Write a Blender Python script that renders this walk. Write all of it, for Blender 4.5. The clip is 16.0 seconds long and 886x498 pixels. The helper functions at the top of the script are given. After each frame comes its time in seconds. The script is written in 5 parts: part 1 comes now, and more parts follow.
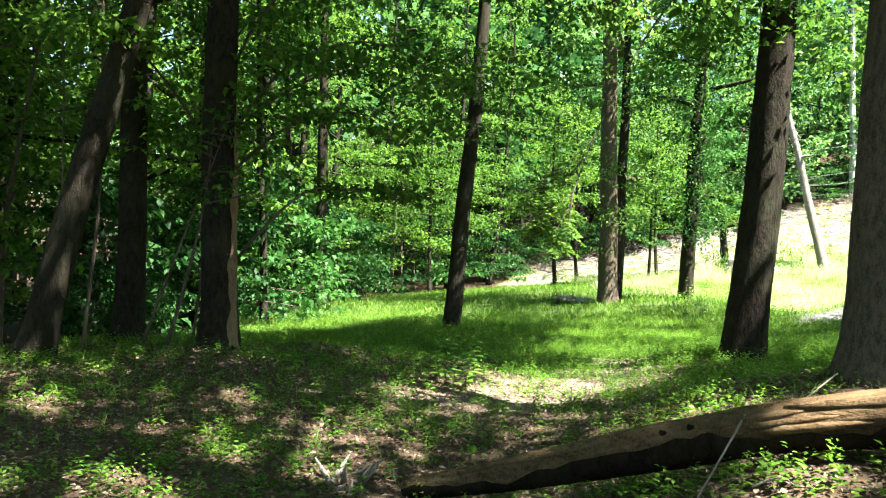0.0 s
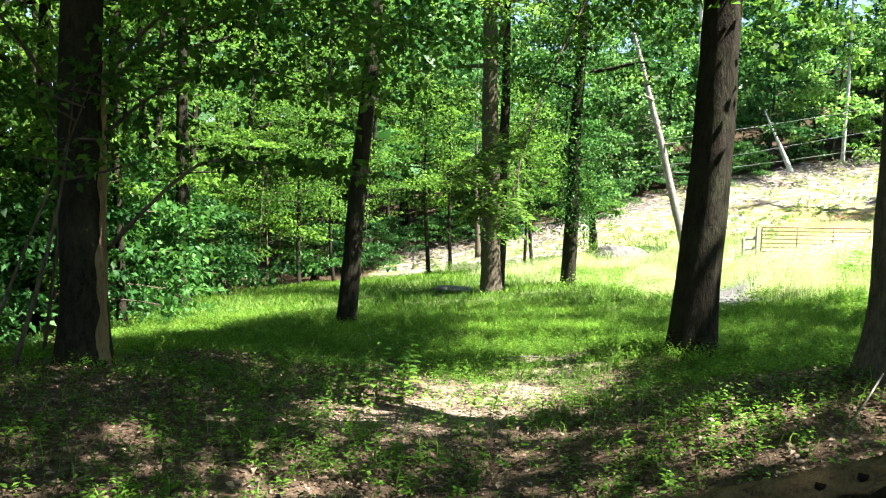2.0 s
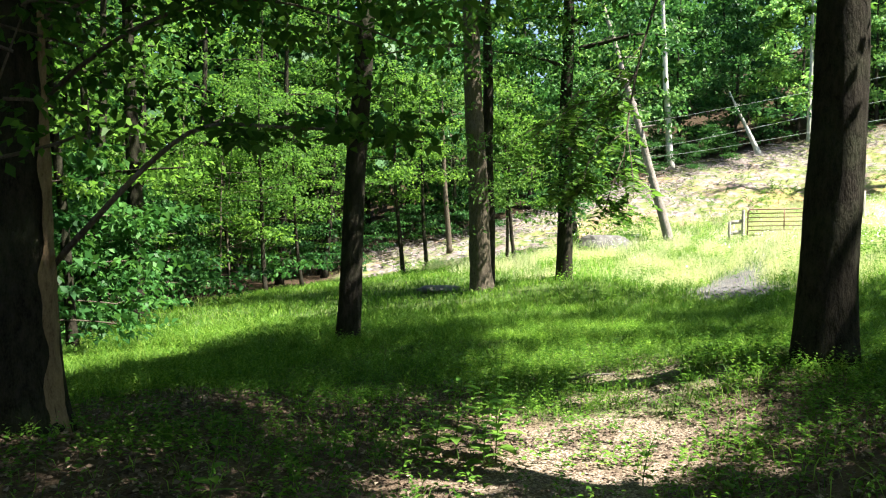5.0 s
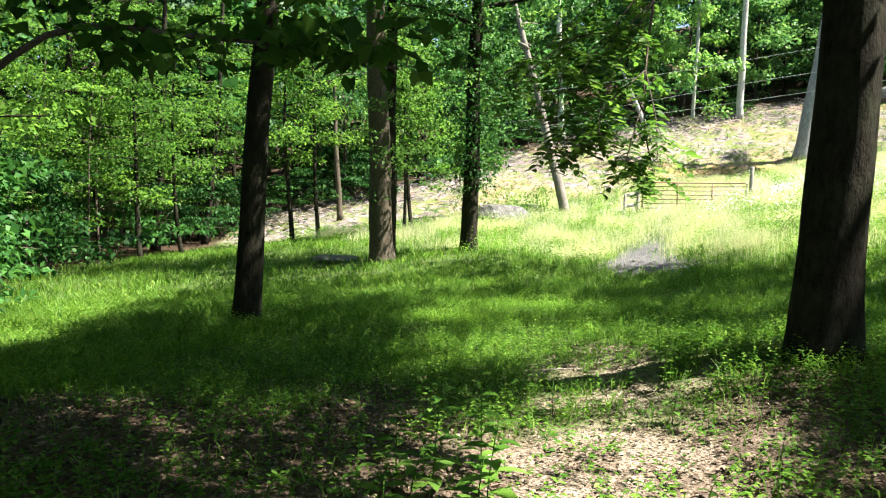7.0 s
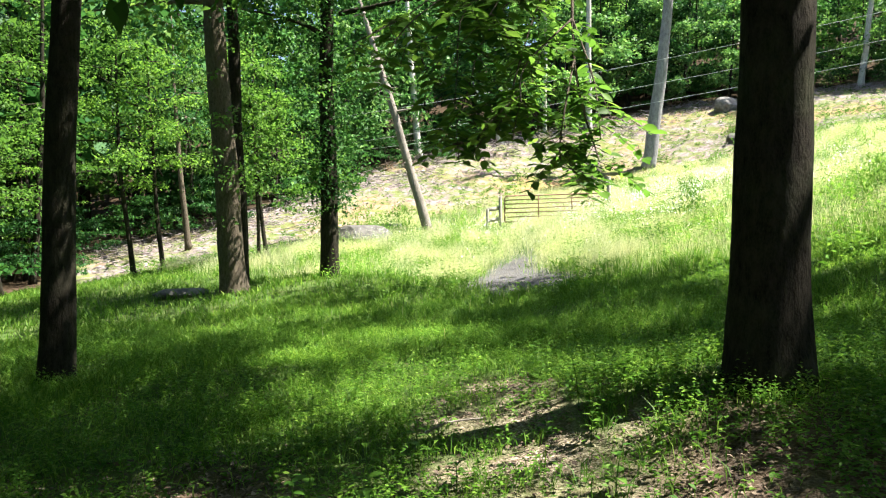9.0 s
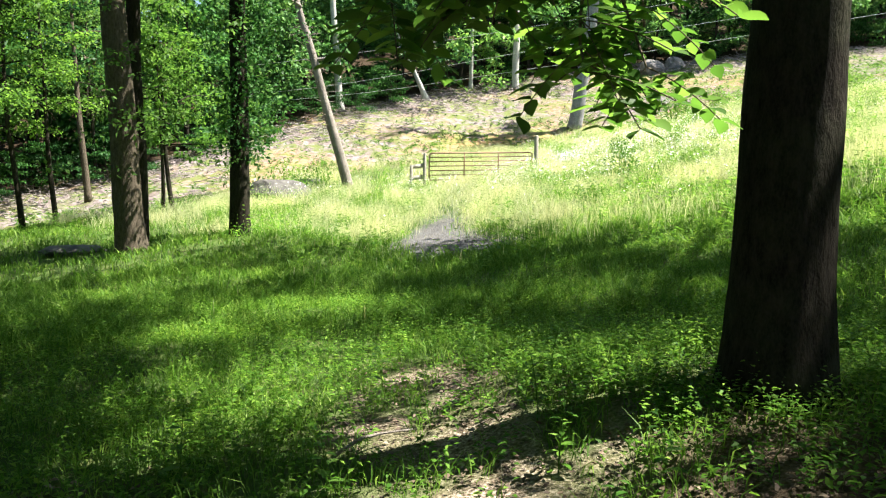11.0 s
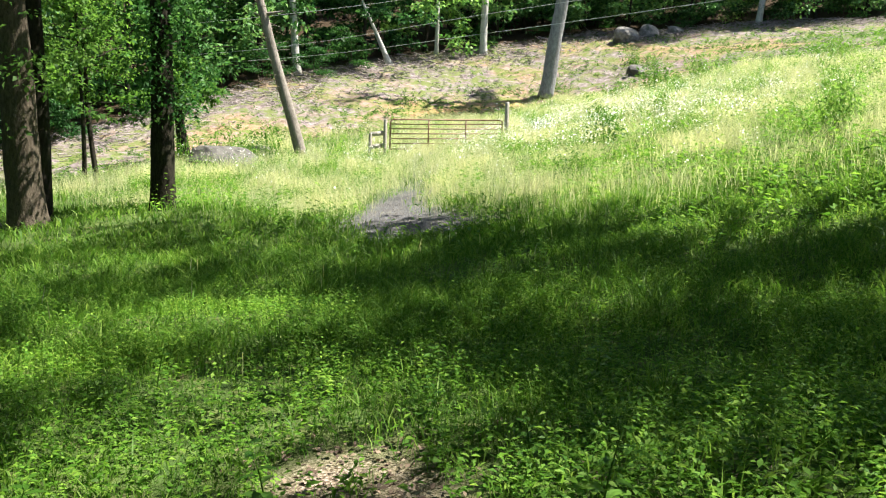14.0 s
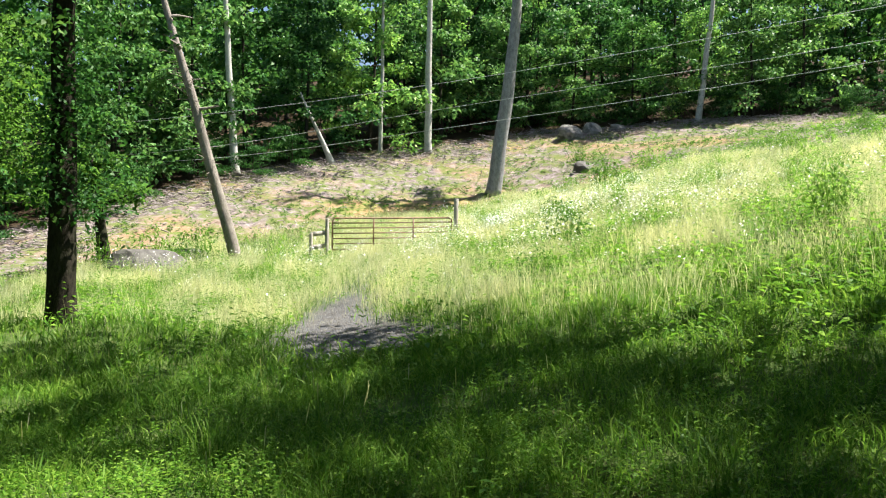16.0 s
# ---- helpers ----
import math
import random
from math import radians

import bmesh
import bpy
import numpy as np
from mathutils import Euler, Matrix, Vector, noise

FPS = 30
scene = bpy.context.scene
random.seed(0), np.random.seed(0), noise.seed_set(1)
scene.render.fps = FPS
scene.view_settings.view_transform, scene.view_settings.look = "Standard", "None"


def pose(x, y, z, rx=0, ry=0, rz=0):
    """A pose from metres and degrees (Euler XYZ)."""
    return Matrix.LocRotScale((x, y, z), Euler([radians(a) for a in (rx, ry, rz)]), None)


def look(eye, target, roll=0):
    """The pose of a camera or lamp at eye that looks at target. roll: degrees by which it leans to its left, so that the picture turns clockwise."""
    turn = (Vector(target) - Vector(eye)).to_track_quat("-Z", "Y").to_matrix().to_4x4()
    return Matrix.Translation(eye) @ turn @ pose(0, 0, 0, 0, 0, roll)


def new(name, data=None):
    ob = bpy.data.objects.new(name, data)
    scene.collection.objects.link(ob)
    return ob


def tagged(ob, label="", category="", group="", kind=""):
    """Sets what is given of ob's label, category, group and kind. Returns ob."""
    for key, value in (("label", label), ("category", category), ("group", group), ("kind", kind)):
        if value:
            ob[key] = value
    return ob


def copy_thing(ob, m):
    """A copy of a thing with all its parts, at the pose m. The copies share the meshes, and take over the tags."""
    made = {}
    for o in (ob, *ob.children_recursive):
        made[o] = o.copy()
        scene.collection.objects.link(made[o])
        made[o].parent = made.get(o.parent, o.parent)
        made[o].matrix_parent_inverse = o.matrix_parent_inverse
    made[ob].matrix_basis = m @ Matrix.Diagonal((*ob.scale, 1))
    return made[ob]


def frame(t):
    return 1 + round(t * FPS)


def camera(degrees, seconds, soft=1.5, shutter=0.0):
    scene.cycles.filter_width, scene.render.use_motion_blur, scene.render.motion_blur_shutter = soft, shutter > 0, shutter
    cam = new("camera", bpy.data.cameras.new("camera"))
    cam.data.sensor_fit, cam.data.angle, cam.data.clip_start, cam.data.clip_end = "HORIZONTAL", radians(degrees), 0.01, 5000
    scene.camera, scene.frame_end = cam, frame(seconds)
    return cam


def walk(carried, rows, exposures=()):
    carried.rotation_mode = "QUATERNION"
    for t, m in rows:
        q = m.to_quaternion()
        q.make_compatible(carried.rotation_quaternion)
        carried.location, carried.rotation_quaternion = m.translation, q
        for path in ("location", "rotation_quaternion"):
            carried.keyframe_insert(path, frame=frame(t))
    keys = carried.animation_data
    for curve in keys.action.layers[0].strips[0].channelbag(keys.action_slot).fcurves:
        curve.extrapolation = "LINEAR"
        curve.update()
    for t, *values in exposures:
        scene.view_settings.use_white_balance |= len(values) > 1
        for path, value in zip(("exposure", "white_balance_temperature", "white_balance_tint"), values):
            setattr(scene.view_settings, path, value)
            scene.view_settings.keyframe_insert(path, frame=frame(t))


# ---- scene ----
cam = camera(57.0, 16.0, soft=1.2)
ROWS = [
    (0, (-0.000, 0.001, 1.420), (-0.020, 5.000, 1.360), 4.16),
    (0.5, (-0.311, 0.379, 1.409), (-0.270, 5.379, 1.330), 3.00),
    (1, (-0.485, 0.826, 1.392), (-0.379, 5.824, 1.489), 3.20),
    (1.5, (-0.649, 1.243, 1.354), (-0.101, 6.213, 1.387), 2.75),
    (2, (-0.772, 1.693, 1.302), (0.104, 6.615, 1.239), 3.56),
    (2.5, (-0.887, 2.133, 1.261), (0.061, 7.041, 1.168), 3.78),
    (3, (-0.971, 2.552, 1.239), (0.027, 7.450, 1.130), 3.64),
    (3.5, (-1.025, 3.009, 1.217), (-0.021, 7.907, 1.261), 3.63),
    (4, (-1.162, 3.463, 1.208), (-0.112, 8.351, 1.228), 2.32),
    (6.5, (-1.496, 5.570, 1.228), (-0.040, 10.348, 1.009), 2.11),
    (7, (-1.478, 6.025, 1.201), (0.387, 10.658, 0.954), 2.55),
    (7.5, (-1.414, 6.471, 1.172), (0.957, 10.862, 0.876), 0.52),
    (8, (-1.261, 6.878, 1.168), (1.227, 11.213, 1.045), 0.73),
    (8.5, (-1.058, 7.217, 1.165), (1.494, 11.515, 1.074), 0.08),
    (11, (-0.080, 8.783, 1.155), (2.941, 12.752, 0.803), 1.15),
    (11.5, (0.149, 9.190, 1.136), (3.257, 13.067, 0.587), 0.75),
    (12, (0.447, 9.567, 1.102), (3.577, 13.417, 0.480), -0.83),
    (12.5, (0.764, 9.941, 1.102), (4.110, 13.622, 0.591), 0.64),
    (13, (1.119, 10.328, 1.086), (4.308, 14.153, 0.637), 1.41),
    (13.5, (1.444, 10.685, 1.092), (4.534, 14.588, 0.625), 1.02),
    (14, (1.768, 11.044, 1.094), (4.956, 14.862, 0.578), 1.88),
    (14.5, (2.115, 11.458, 1.099), (5.318, 15.278, 0.709), 0.71),
    (15, (2.462, 11.926, 1.105), (5.877, 15.553, 0.675), -1.10),
    (15.5, (2.837, 12.396, 1.114), (6.266, 16.026, 0.859), 0.73),
    (16, (3.187, 12.862, 1.125), (6.629, 16.487, 1.223), 0.87),
]
EXPOSURE = [(0.0, 3.15), (2.0, 2.85), (3.5, 2.55), (7.0, 2.35), (11.0, 2.17), (16.0, 1.8)]
walk(cam, [(t, look(eye, target, roll)) for t, eye, target, roll in ROWS], EXPOSURE)

# ---- daylight ----
SUN_ELEVATION, SUN_FROM = 60.0, (0.86, -0.5)   # the sun stands high to the right of the walk
world = bpy.data.worlds.new("daylight")
scene.world = world
world.use_nodes = True
sky = world.node_tree.nodes.new("ShaderNodeTexSky")
sky.sky_type, sky.sun_disc = "NISHITA", False
sky.sun_elevation = radians(SUN_ELEVATION)
sky.sun_rotation = math.atan2(SUN_FROM[0], SUN_FROM[1])
world.node_tree.links.new(sky.outputs[0], world.node_tree.nodes["Background"].inputs[0])
world.node_tree.nodes["Background"].inputs[1].default_value = 0.05
lamp = bpy.data.lights.new("sun", "SUN")
lamp.energy, lamp.angle, lamp.color = 5.0, radians(0.6), (1.0, 0.94, 0.84)
sun = new("sun", lamp)
e = radians(SUN_ELEVATION)
flat = Vector((*SUN_FROM, 0)).normalized() * math.cos(e)
sun.matrix_world = look((flat.x * 60, flat.y * 60, math.sin(e) * 60), (0, 0, 0))

CAST = -flat / math.tan(e) / math.cos(e)   # how far a shadow falls for each metre of height

rng = np.random.default_rng(7)

# ---- the lie of the land ----
COEF = [-0.0547, -0.6108, -0.0517, 0.9927, -0.2240, 0.2552, -0.7454, 0.0479, -0.1366, 0.5401, 1.2858, 0.6165, -0.0286, 0.4096, 0.6191, -0.4007, -0.6665, -1.8506, -0.6783, -0.0981, 1.1392, -0.3142, -1.2912, 1.1982, -2.2012, -0.4675, 0.1440, -1.0678, 0.75]
KNOLLS = [(-2.8, 10.7, 2.2), (4.4, 11.8, 2.2), (3.7, 7, 2.4), (8, 27.5, 3), (5.9, 29, 3), (0, 2, 5), (1, 18, 5), (9, 30, 6), (15, 30, 7), (-15, 8, 12), (3, 6, 3), (3, 14, 4), (-4, 10, 5), (11, 24, 7), (23, 38, 9), (8, 34, 9), (37, 45, 10), (50, 49, 12), (12, 52, 10), (30, 20, 12), (2.4, 4.3, 1.5)]


def softplus(v):
    return np.log1p(np.exp(np.clip(v, -40, 40)))


def terrain(x, y):
    """Height of the ground, for numbers or arrays."""
    x, y = np.asarray(x, float), np.asarray(y, float)
    x, y = np.clip(x, -60, 130), np.clip(y, -40, 130)
    terms = [np.ones_like(x), x, y, 5 * softplus((x - 3) / 5), 8 * softplus((x + .25 * y - 28) / 8), 8 * softplus((.3 * x + y - 48) / 8),
             6 * softplus((-x - 3) / 6), 8 * softplus((.55 * x + .83 * y - 70) / 8)]
    terms += [np.exp(-((x - a) ** 2 + (y - b) ** 2) / (s * s)) for a, b, s in KNOLLS]
    h = sum(k * v for k, v in zip(COEF, terms))
    return h + 0.03 * np.sin(1.7 * x + .6 * y) * np.sin(1.3 * y - .4 * x) + 0.015 * np.sin(4.1 * x + 1.0) * np.sin(3.7 * y)


def ground_z(x, y):
    return float(terrain(x, y))


def wobble(x, y, s=1.0, seed=0.0):
    """Smooth noise between about -1 and 1 for arrays."""
    x, y = np.asarray(x, float) / s + seed * 3.1, np.asarray(y, float) / s - seed * 1.7
    return (np.sin(x * 1.9 + 1.3 * np.sin(y * 1.1)) + np.sin(y * 2.3 + 1.7 * np.sin(x * .9 + 2)) + .6 * np.sin(3.7 * x - 2.9 * y)) / 2.2


def step(a, b, v):
    t = np.clip((np.asarray(v, float) - a) / (b - a), 0, 1)
    return t * t * (3 - 2 * t)


# the wood's edge beyond the meadow and the cleared bank, from west to east
EDGE = [(-12, 4), (-6.5, 12), (-5.0, 17), (-5.2, 26), (-4.0, 33), (2.2, 45), (6.5, 54), (14.5, 53.5), (20, 55.5), (28, 58), (34, 58.5), (42.5, 57), (53, 54), (62, 46), (66, 34), (80, 20)]


def edge_y(x):
    pts = EDGE[3:13]
    return np.interp(x, [p[0] for p in pts], [p[1] for p in pts])


def in_wood(x, y):
    """How far inside the woods (metres, about), above 0 in them."""
    x, y = np.asarray(x, float), np.asarray(y, float)
    west = np.interp(y, [p[1] for p in EDGE[:6]], [p[0] for p in EDGE[:6]]) - x
    north = (y - edge_y(x)) * .8
    east = .75 * (x - np.interp(y, [20, 34, 46, 54], [80, 66, 62, 53]))
    return np.maximum(np.maximum(west, north), east)


def path_mask(x, y):
    """The trodden, half bare strip that leads into the meadow."""
    path_x = np.interp(y, [7.5, 8.6, 9.8, 11.2, 12.2, 13.5, 14.8], [-.4, .35, 1.1, 2.1, 2.7, 3.4, 4.1])
    wide = np.interp(y, [7, 9, 11.5, 13.5, 15], [1.0, 1.15, 1.05, .75, .4]) * (1 + .4 * wobble(x, y, .6, 5) + .4 * wobble(x, y, .17, 3))
    return np.exp(-np.abs((x - path_x) / wide) ** 2) * (1 - step(14.0, 15.4, y)) * step(7.6, 8.8, y) * (.45 + .55 * step(-.5, .3, wobble(x, y, .3, 8)))


def litter_mask(x, y):
    """Leaf litter and bare soil under the trees where the walk begins."""
    far = np.interp(x, [-4, -1.5, .8, 1.8, 3.5, 6], [2.2, 2.6, 2.2, .4, .2, -.6])
    m = 1 - step(9.2, 12.2, y - far + .9 * wobble(x, y, 1.3))
    m = np.maximum(m, step(-.8, .6, in_wood(x, y) + .5 * wobble(x, y, 2)))
    return np.clip(np.maximum(m, path_mask(x, y) * (.85 + .4 * wobble(x, y, .5, 2))), 0, 1)


def gravel_mask(x, y):
    """The gravel track that comes from the gate and ends in the grass."""
    cx = np.interp(y, [22, 24.5, 27, 32, 37, 42], [11.0, 11.7, 13.4, 18.4, 23.5, 28])
    wide = np.interp(y, [21, 23.5, 27, 42], [1.0, 1.85, 1.15, 1.2])
    return np.exp(-((x - cx) / wide) ** 4) * step(21.2, 22.4, y + .5 * wobble(x, y, .8)) * (1 - .5 * step(27.5, 31, y + .5 * wobble(x, y, .7))) * (1 - step(40, 44, y))


def bank_mask(x, y):
    """The raw cleared slope below the wood's edge."""
    low = np.interp(x, [3, 5.5, 8, 11, 14.5, 19, 28, 37, 48, 60], [42.5, 40.6, 39.2, 39.4, 42.8, 44.5, 45.0, 45.5, 40, 34])
    east = step(-2, 2, x - np.interp(y, [10, 26, 36, 44], [44, 40, 42, 39]) + 1.5 * wobble(x, y, 4))
    return np.maximum(step(-1.2, 1.2, y - low + 1.2 * wobble(x, y, 3)), .8 * east) * step(2.5, 4.5, x) * (1 - step(.5, 3, in_wood(x, y)))


def dug_mask(x, y):
    """Raw ochre subsoil where the bank was dug."""
    return np.clip(1.25 * np.exp(-((x - 33.5) / 6) ** 2 - ((y - 46.8) / 3) ** 2) + .35 * wobble(x, y, 1.1, 4) - .15, 0, 1) * bank_mask(x, y)


def track_distance(x, y):
    """Metres from the line that is walked."""
    d = np.full(np.shape(x), 1e9)
    line = [(0, 0), (-1.2, 3.5), (-1.5, 6), (-1.0, 7.3), (.4, 9.5), (3.2, 12.9)]
    for (ax, ay), (bx, by) in zip(line, line[1:]):
        vx, vy = bx - ax, by - ay
        t = np.clip(((x - ax) * vx + (y - ay) * vy) / (vx * vx + vy * vy), 0, 1)
        d = np.minimum(d, np.hypot(x - ax - t * vx, y - ay - t * vy))
    return d


# where the crowns leave the sun through: open meadow, the strip before the western wood, and flecks
FLECKS = [(4.7, 18.4, 1.0), (6.1, 24, .8), (3.1, 15.1, .7), (2.5, 14.3, .65), (4.3, 14.8, .8), (2.6, 12.1, .9), (2.0, 11.0, .55), (1.4, 10.0, .8), (.6, 9.35, .6), (-.4, 9, .35), (2.2, 7.4, .35), (2.3, 6.7, .3),
          (-2.1, 5.2, .35), (1.78, 4.45, .34), (2.9, 6.1, .3), (1.5, 3.7, .4), (2.8, 17.1, .5), (-2.2, 7.6, .25), (.3, 12.6, .3), (.7, 11.1, .6), (6.8, 20.6, .35), (-3.4, 6.6, .3), (8.4, 14.6, .35), (9, 20.6, .35)]


def sunlit(x, y):
    """True where the ground lies in full sun."""
    x, y = np.asarray(x, float), np.asarray(y, float)
    wx, wy = x + .35 * wobble(x, y, .9, 2) + .12 * wobble(x, y, .3, 6), y + .35 * wobble(x, y, .8, 4) + .12 * wobble(x, y, .3, 9)
    east = wx > np.interp(wy, [10, 12, 14.7, 15.7, 17.5, 19.5, 23, 24.4, 25.6, 26.2, 26.9, 27.8, 30, 33], [14.5, 13, 11.4, 10.2, 10.5, 12.4, 13.3, 13.4, 12.8, 10.5, 8.2, 5.2, 4.5, 4])
    west = (wx < np.interp(wy, [14, 16, 18.5, 22, 25.7, 28.4, 31, 36], [-9, -3.6, -1.9, -1.2, -.1, .8, 3, 12])) & (wy > 14.5) & (in_wood(wx, wy) < 1.2)
    lit = east | west | ((wy > 33) & (in_wood(wx, wy) < 1.5))
    for a, b, r in FLECKS:
        lit = lit | ((wx - a) ** 2 + (wy - b) ** 2 < 1.12 * r * r)
    return lit


def shadow_spot(pts):
    """Where on the ground the shadow of each point falls, about."""
    pts = np.asarray(pts, float)
    h = pts[:, 2] - terrain(pts[:, 0], pts[:, 1])
    for _ in range(2):
        h = pts[:, 2] - terrain(pts[:, 0] + CAST.x * h, pts[:, 1] + CAST.y * h)
    return pts[:, 0] + CAST.x * h, pts[:, 1] + CAST.y * h


# ---- materials ----
def material(name):
    m = bpy.data.materials.new(name)
    m.use_nodes = True
    t = m.node_tree
    return m, t, t.nodes["Principled BSDF"], t.nodes["Material Output"]


def ramp(t, source, stops):
    r = t.nodes.new("ShaderNodeValToRGB")
    els = r.color_ramp.elements
    while len(els) < len(stops):
        els.new(.5)
    for el, (at, col) in zip(els, stops):
        el.position, el.color = at, (*col, 1)
    t.links.new(source, r.inputs[0])
    return r.outputs[0]


def noise_tex(t, scale, detail=4, stretch=None, rough=.55):
    n = t.nodes.new("ShaderNodeTexNoise")
    n.inputs["Scale"].default_value, n.inputs["Detail"].default_value, n.inputs["Roughness"].default_value = scale, detail, rough
    c = t.nodes.new("ShaderNodeTexCoord")
    src = c.outputs["Object"]
    if stretch:
        mp = t.nodes.new("ShaderNodeMapping")
        mp.inputs["Scale"].default_value = stretch
        t.links.new(src, mp.inputs[0])
        src = mp.outputs[0]
    t.links.new(src, n.inputs["Vector"])
    return n.outputs[0]


def blend(t, fac, a, b, mode="MIX"):
    m = t.nodes.new("ShaderNodeMix")
    m.data_type, m.blend_type = "RGBA", mode
    for v, s in ((fac, m.inputs[0]), (a, m.inputs[6]), (b, m.inputs[7])):
        if isinstance(v, (int, float)):
            s.default_value = v
        elif isinstance(v, tuple):
            s.default_value = (*v, 1)
        else:
            t.links.new(v, s)
    return m.outputs[2]


def bump(t, p, height, strength, distance=.02):
    b = t.nodes.new("ShaderNodeBump")
    b.inputs["Strength"].default_value, b.inputs["Distance"].default_value = strength, distance
    t.links.new(height, b.inputs["Height"])
    t.links.new(b.outputs[0], p.inputs["Normal"])


def leafy(name, dark, mid, light, see_through=.45, rough=.5):
    """Leaves and blades: each its own shade, light shining through."""
    m, t, p, out = material(name)
    geo = t.nodes.new("ShaderNodeNewGeometry")
    each = ramp(t, geo.outputs["Random Per Island"], [(0, dark), (.55, mid), (1, light)])
    patch = ramp(t, noise_tex(t, .6, 2), [(.3, (.75, .8, .75)), (.7, (1.2, 1.15, 1.0))])
    one = t.nodes.new("ShaderNodeObjectInfo")
    plant = ramp(t, one.outputs["Random"], [(0, (.62, .68, .72)), (.5, (1, 1, 1)), (1, (1.4, 1.3, 1.1))])
    col = blend(t, 1.0, blend(t, 1.0, each, patch, "MULTIPLY"), plant, "MULTIPLY")
    t.links.new(col, p.inputs["Base Color"])
    p.inputs["Roughness"].default_value = rough
    p.inputs["Specular IOR Level"].default_value = .14
    tr = t.nodes.new("ShaderNodeBsdfTranslucent")
    t.links.new(blend(t, 1.0, col, (1.15, 1.15, .85), "MULTIPLY"), tr.inputs[0])
    mix = t.nodes.new("ShaderNodeMixShader")
    mix.inputs[0].default_value = see_through
    t.links.new(p.outputs[0], mix.inputs[1])
    t.links.new(tr.outputs[0], mix.inputs[2])
    t.links.new(mix.outputs[0], out.inputs[0])
    return m


LEAF = leafy("tree_leaves", (.041, .108, .022), (.078, .178, .035), (.145, .28, .062), .58, .5)
LEAF_PALE = leafy("pale_leaves", (.085, .19, .04), (.14, .27, .062), (.22, .36, .10), .5, .5)
LEAF_DARK = leafy("dark_shrub_leaves", (.016, .065, .018), (.034, .11, .032), (.065, .17, .048), .35, .5)
# hillside foliage in two tones: sunlit clumps and dark gaps put into colour
LEAF_FAR_LIT = leafy("lit_tone_hillside_leaves", (.06, .17, .055), (.135, .29, .09), (.24, .42, .14), .35, .5)
LEAF_FAR = leafy("shade_tone_hillside_leaves", (.018, .07, .024), (.04, .125, .04), (.085, .21, .066), .35, .5)
GRASS = leafy("meadow_grass", (.056, .145, .018), (.12, .25, .034), (.255, .385, .09), .5)
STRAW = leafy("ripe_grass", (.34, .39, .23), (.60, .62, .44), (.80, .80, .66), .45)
FORB = leafy("broad_leaved_weeds", (.044, .125, .018), (.085, .2, .03), (.165, .295, .06), .48)
PETAL, _, pp, _ = material("white_petals")
pp.inputs["Base Color"].default_value, pp.inputs["Roughness"].default_value = (.82, .82, .80, 1), .6


def litter_material():
    m, t, p, out = material("dead_leaves")
    geo = t.nodes.new("ShaderNodeNewGeometry")
    each = ramp(t, geo.outputs["Random Per Island"], [(0, (.04, .025, .016)), (.5, (.09, .058, .037)), (.8, (.18, .125, .085)), (1, (.29, .22, .16))])
    t.links.new(each, p.inputs["Base Color"])
    p.inputs["Roughness"].default_value = .75
    return m


LITTER = litter_material()


def bark_material(name, dark, light, moss=0.0, scale=1.0, grain=(1, 1, .38)):
    m, t, p, out = material(name)
    ridges = noise_tex(t, 20 * scale, 6, grain, .68)
    fine = noise_tex(t, 90 * scale, 3, (1, 1, .5))
    blot = noise_tex(t, 1.6, 4, None, .6)
    col = ramp(t, ridges, [(.34, dark), (.66, light)])
    col = blend(t, ramp(t, fine, [(.35, (.0, .0, .0)), (.7, (.45, .45, .45))]), col, tuple(v * 1.5 for v in light))
    if moss:
        col = blend(t, ramp(t, blot, [(.45, (0, 0, 0)), (.68, (moss, moss, moss))]), col, (.06, .075, .038))
    else:
        col = blend(t, ramp(t, blot, [(.45, (0, 0, 0)), (.7, (.5, .5, .5))]), col, tuple(v * 1.35 for v in light))
    t.links.new(col, p.inputs["Base Color"])
    p.inputs["Roughness"].default_value = .9
    p.inputs["Specular IOR Level"].default_value = .05
    bump(t, p, ridges, 1.0, .035)
    return m


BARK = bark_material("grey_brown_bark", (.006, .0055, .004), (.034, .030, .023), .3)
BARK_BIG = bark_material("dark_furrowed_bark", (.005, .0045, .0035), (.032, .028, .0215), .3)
BARK_MID = bark_material("light_grey_bark", (.022, .018, .013), (.12, .10, .076), .2)
BARK_PALE = bark_material("pale_smooth_bark", (.20, .20, .185), (.42, .42, .39), 0, .5)
BARK_DEAD = bark_material("weathered_dead_bark", (.085, .072, .062), (.25, .225, .20))
WOOD = bark_material("bare_weathered_wood", (.09, .06, .036), (.24, .17, .105), 0, 1.2)
LOGWOOD = bark_material("rotting_log_wood", (.022, .014, .008), (.15, .102, .056), .12, 1.0, (.12, .8, 1))
# near-black: carries the shade under the log in its colour
LOG_SHADE = bark_material("log_underside_shade", (.003, .0024, .0018), (.022, .016, .011), .1, .8)
TWIG = bark_material("twig_bark", (.04, .033, .026), (.12, .10, .08))
BRUSH = bark_material("bleached_brushwood", (.08, .066, .064), (.33, .29, .29))
POLE_BARK = bark_material("smooth_grey_bark", (.12, .12, .125), (.29, .29, .295), .15, .4)


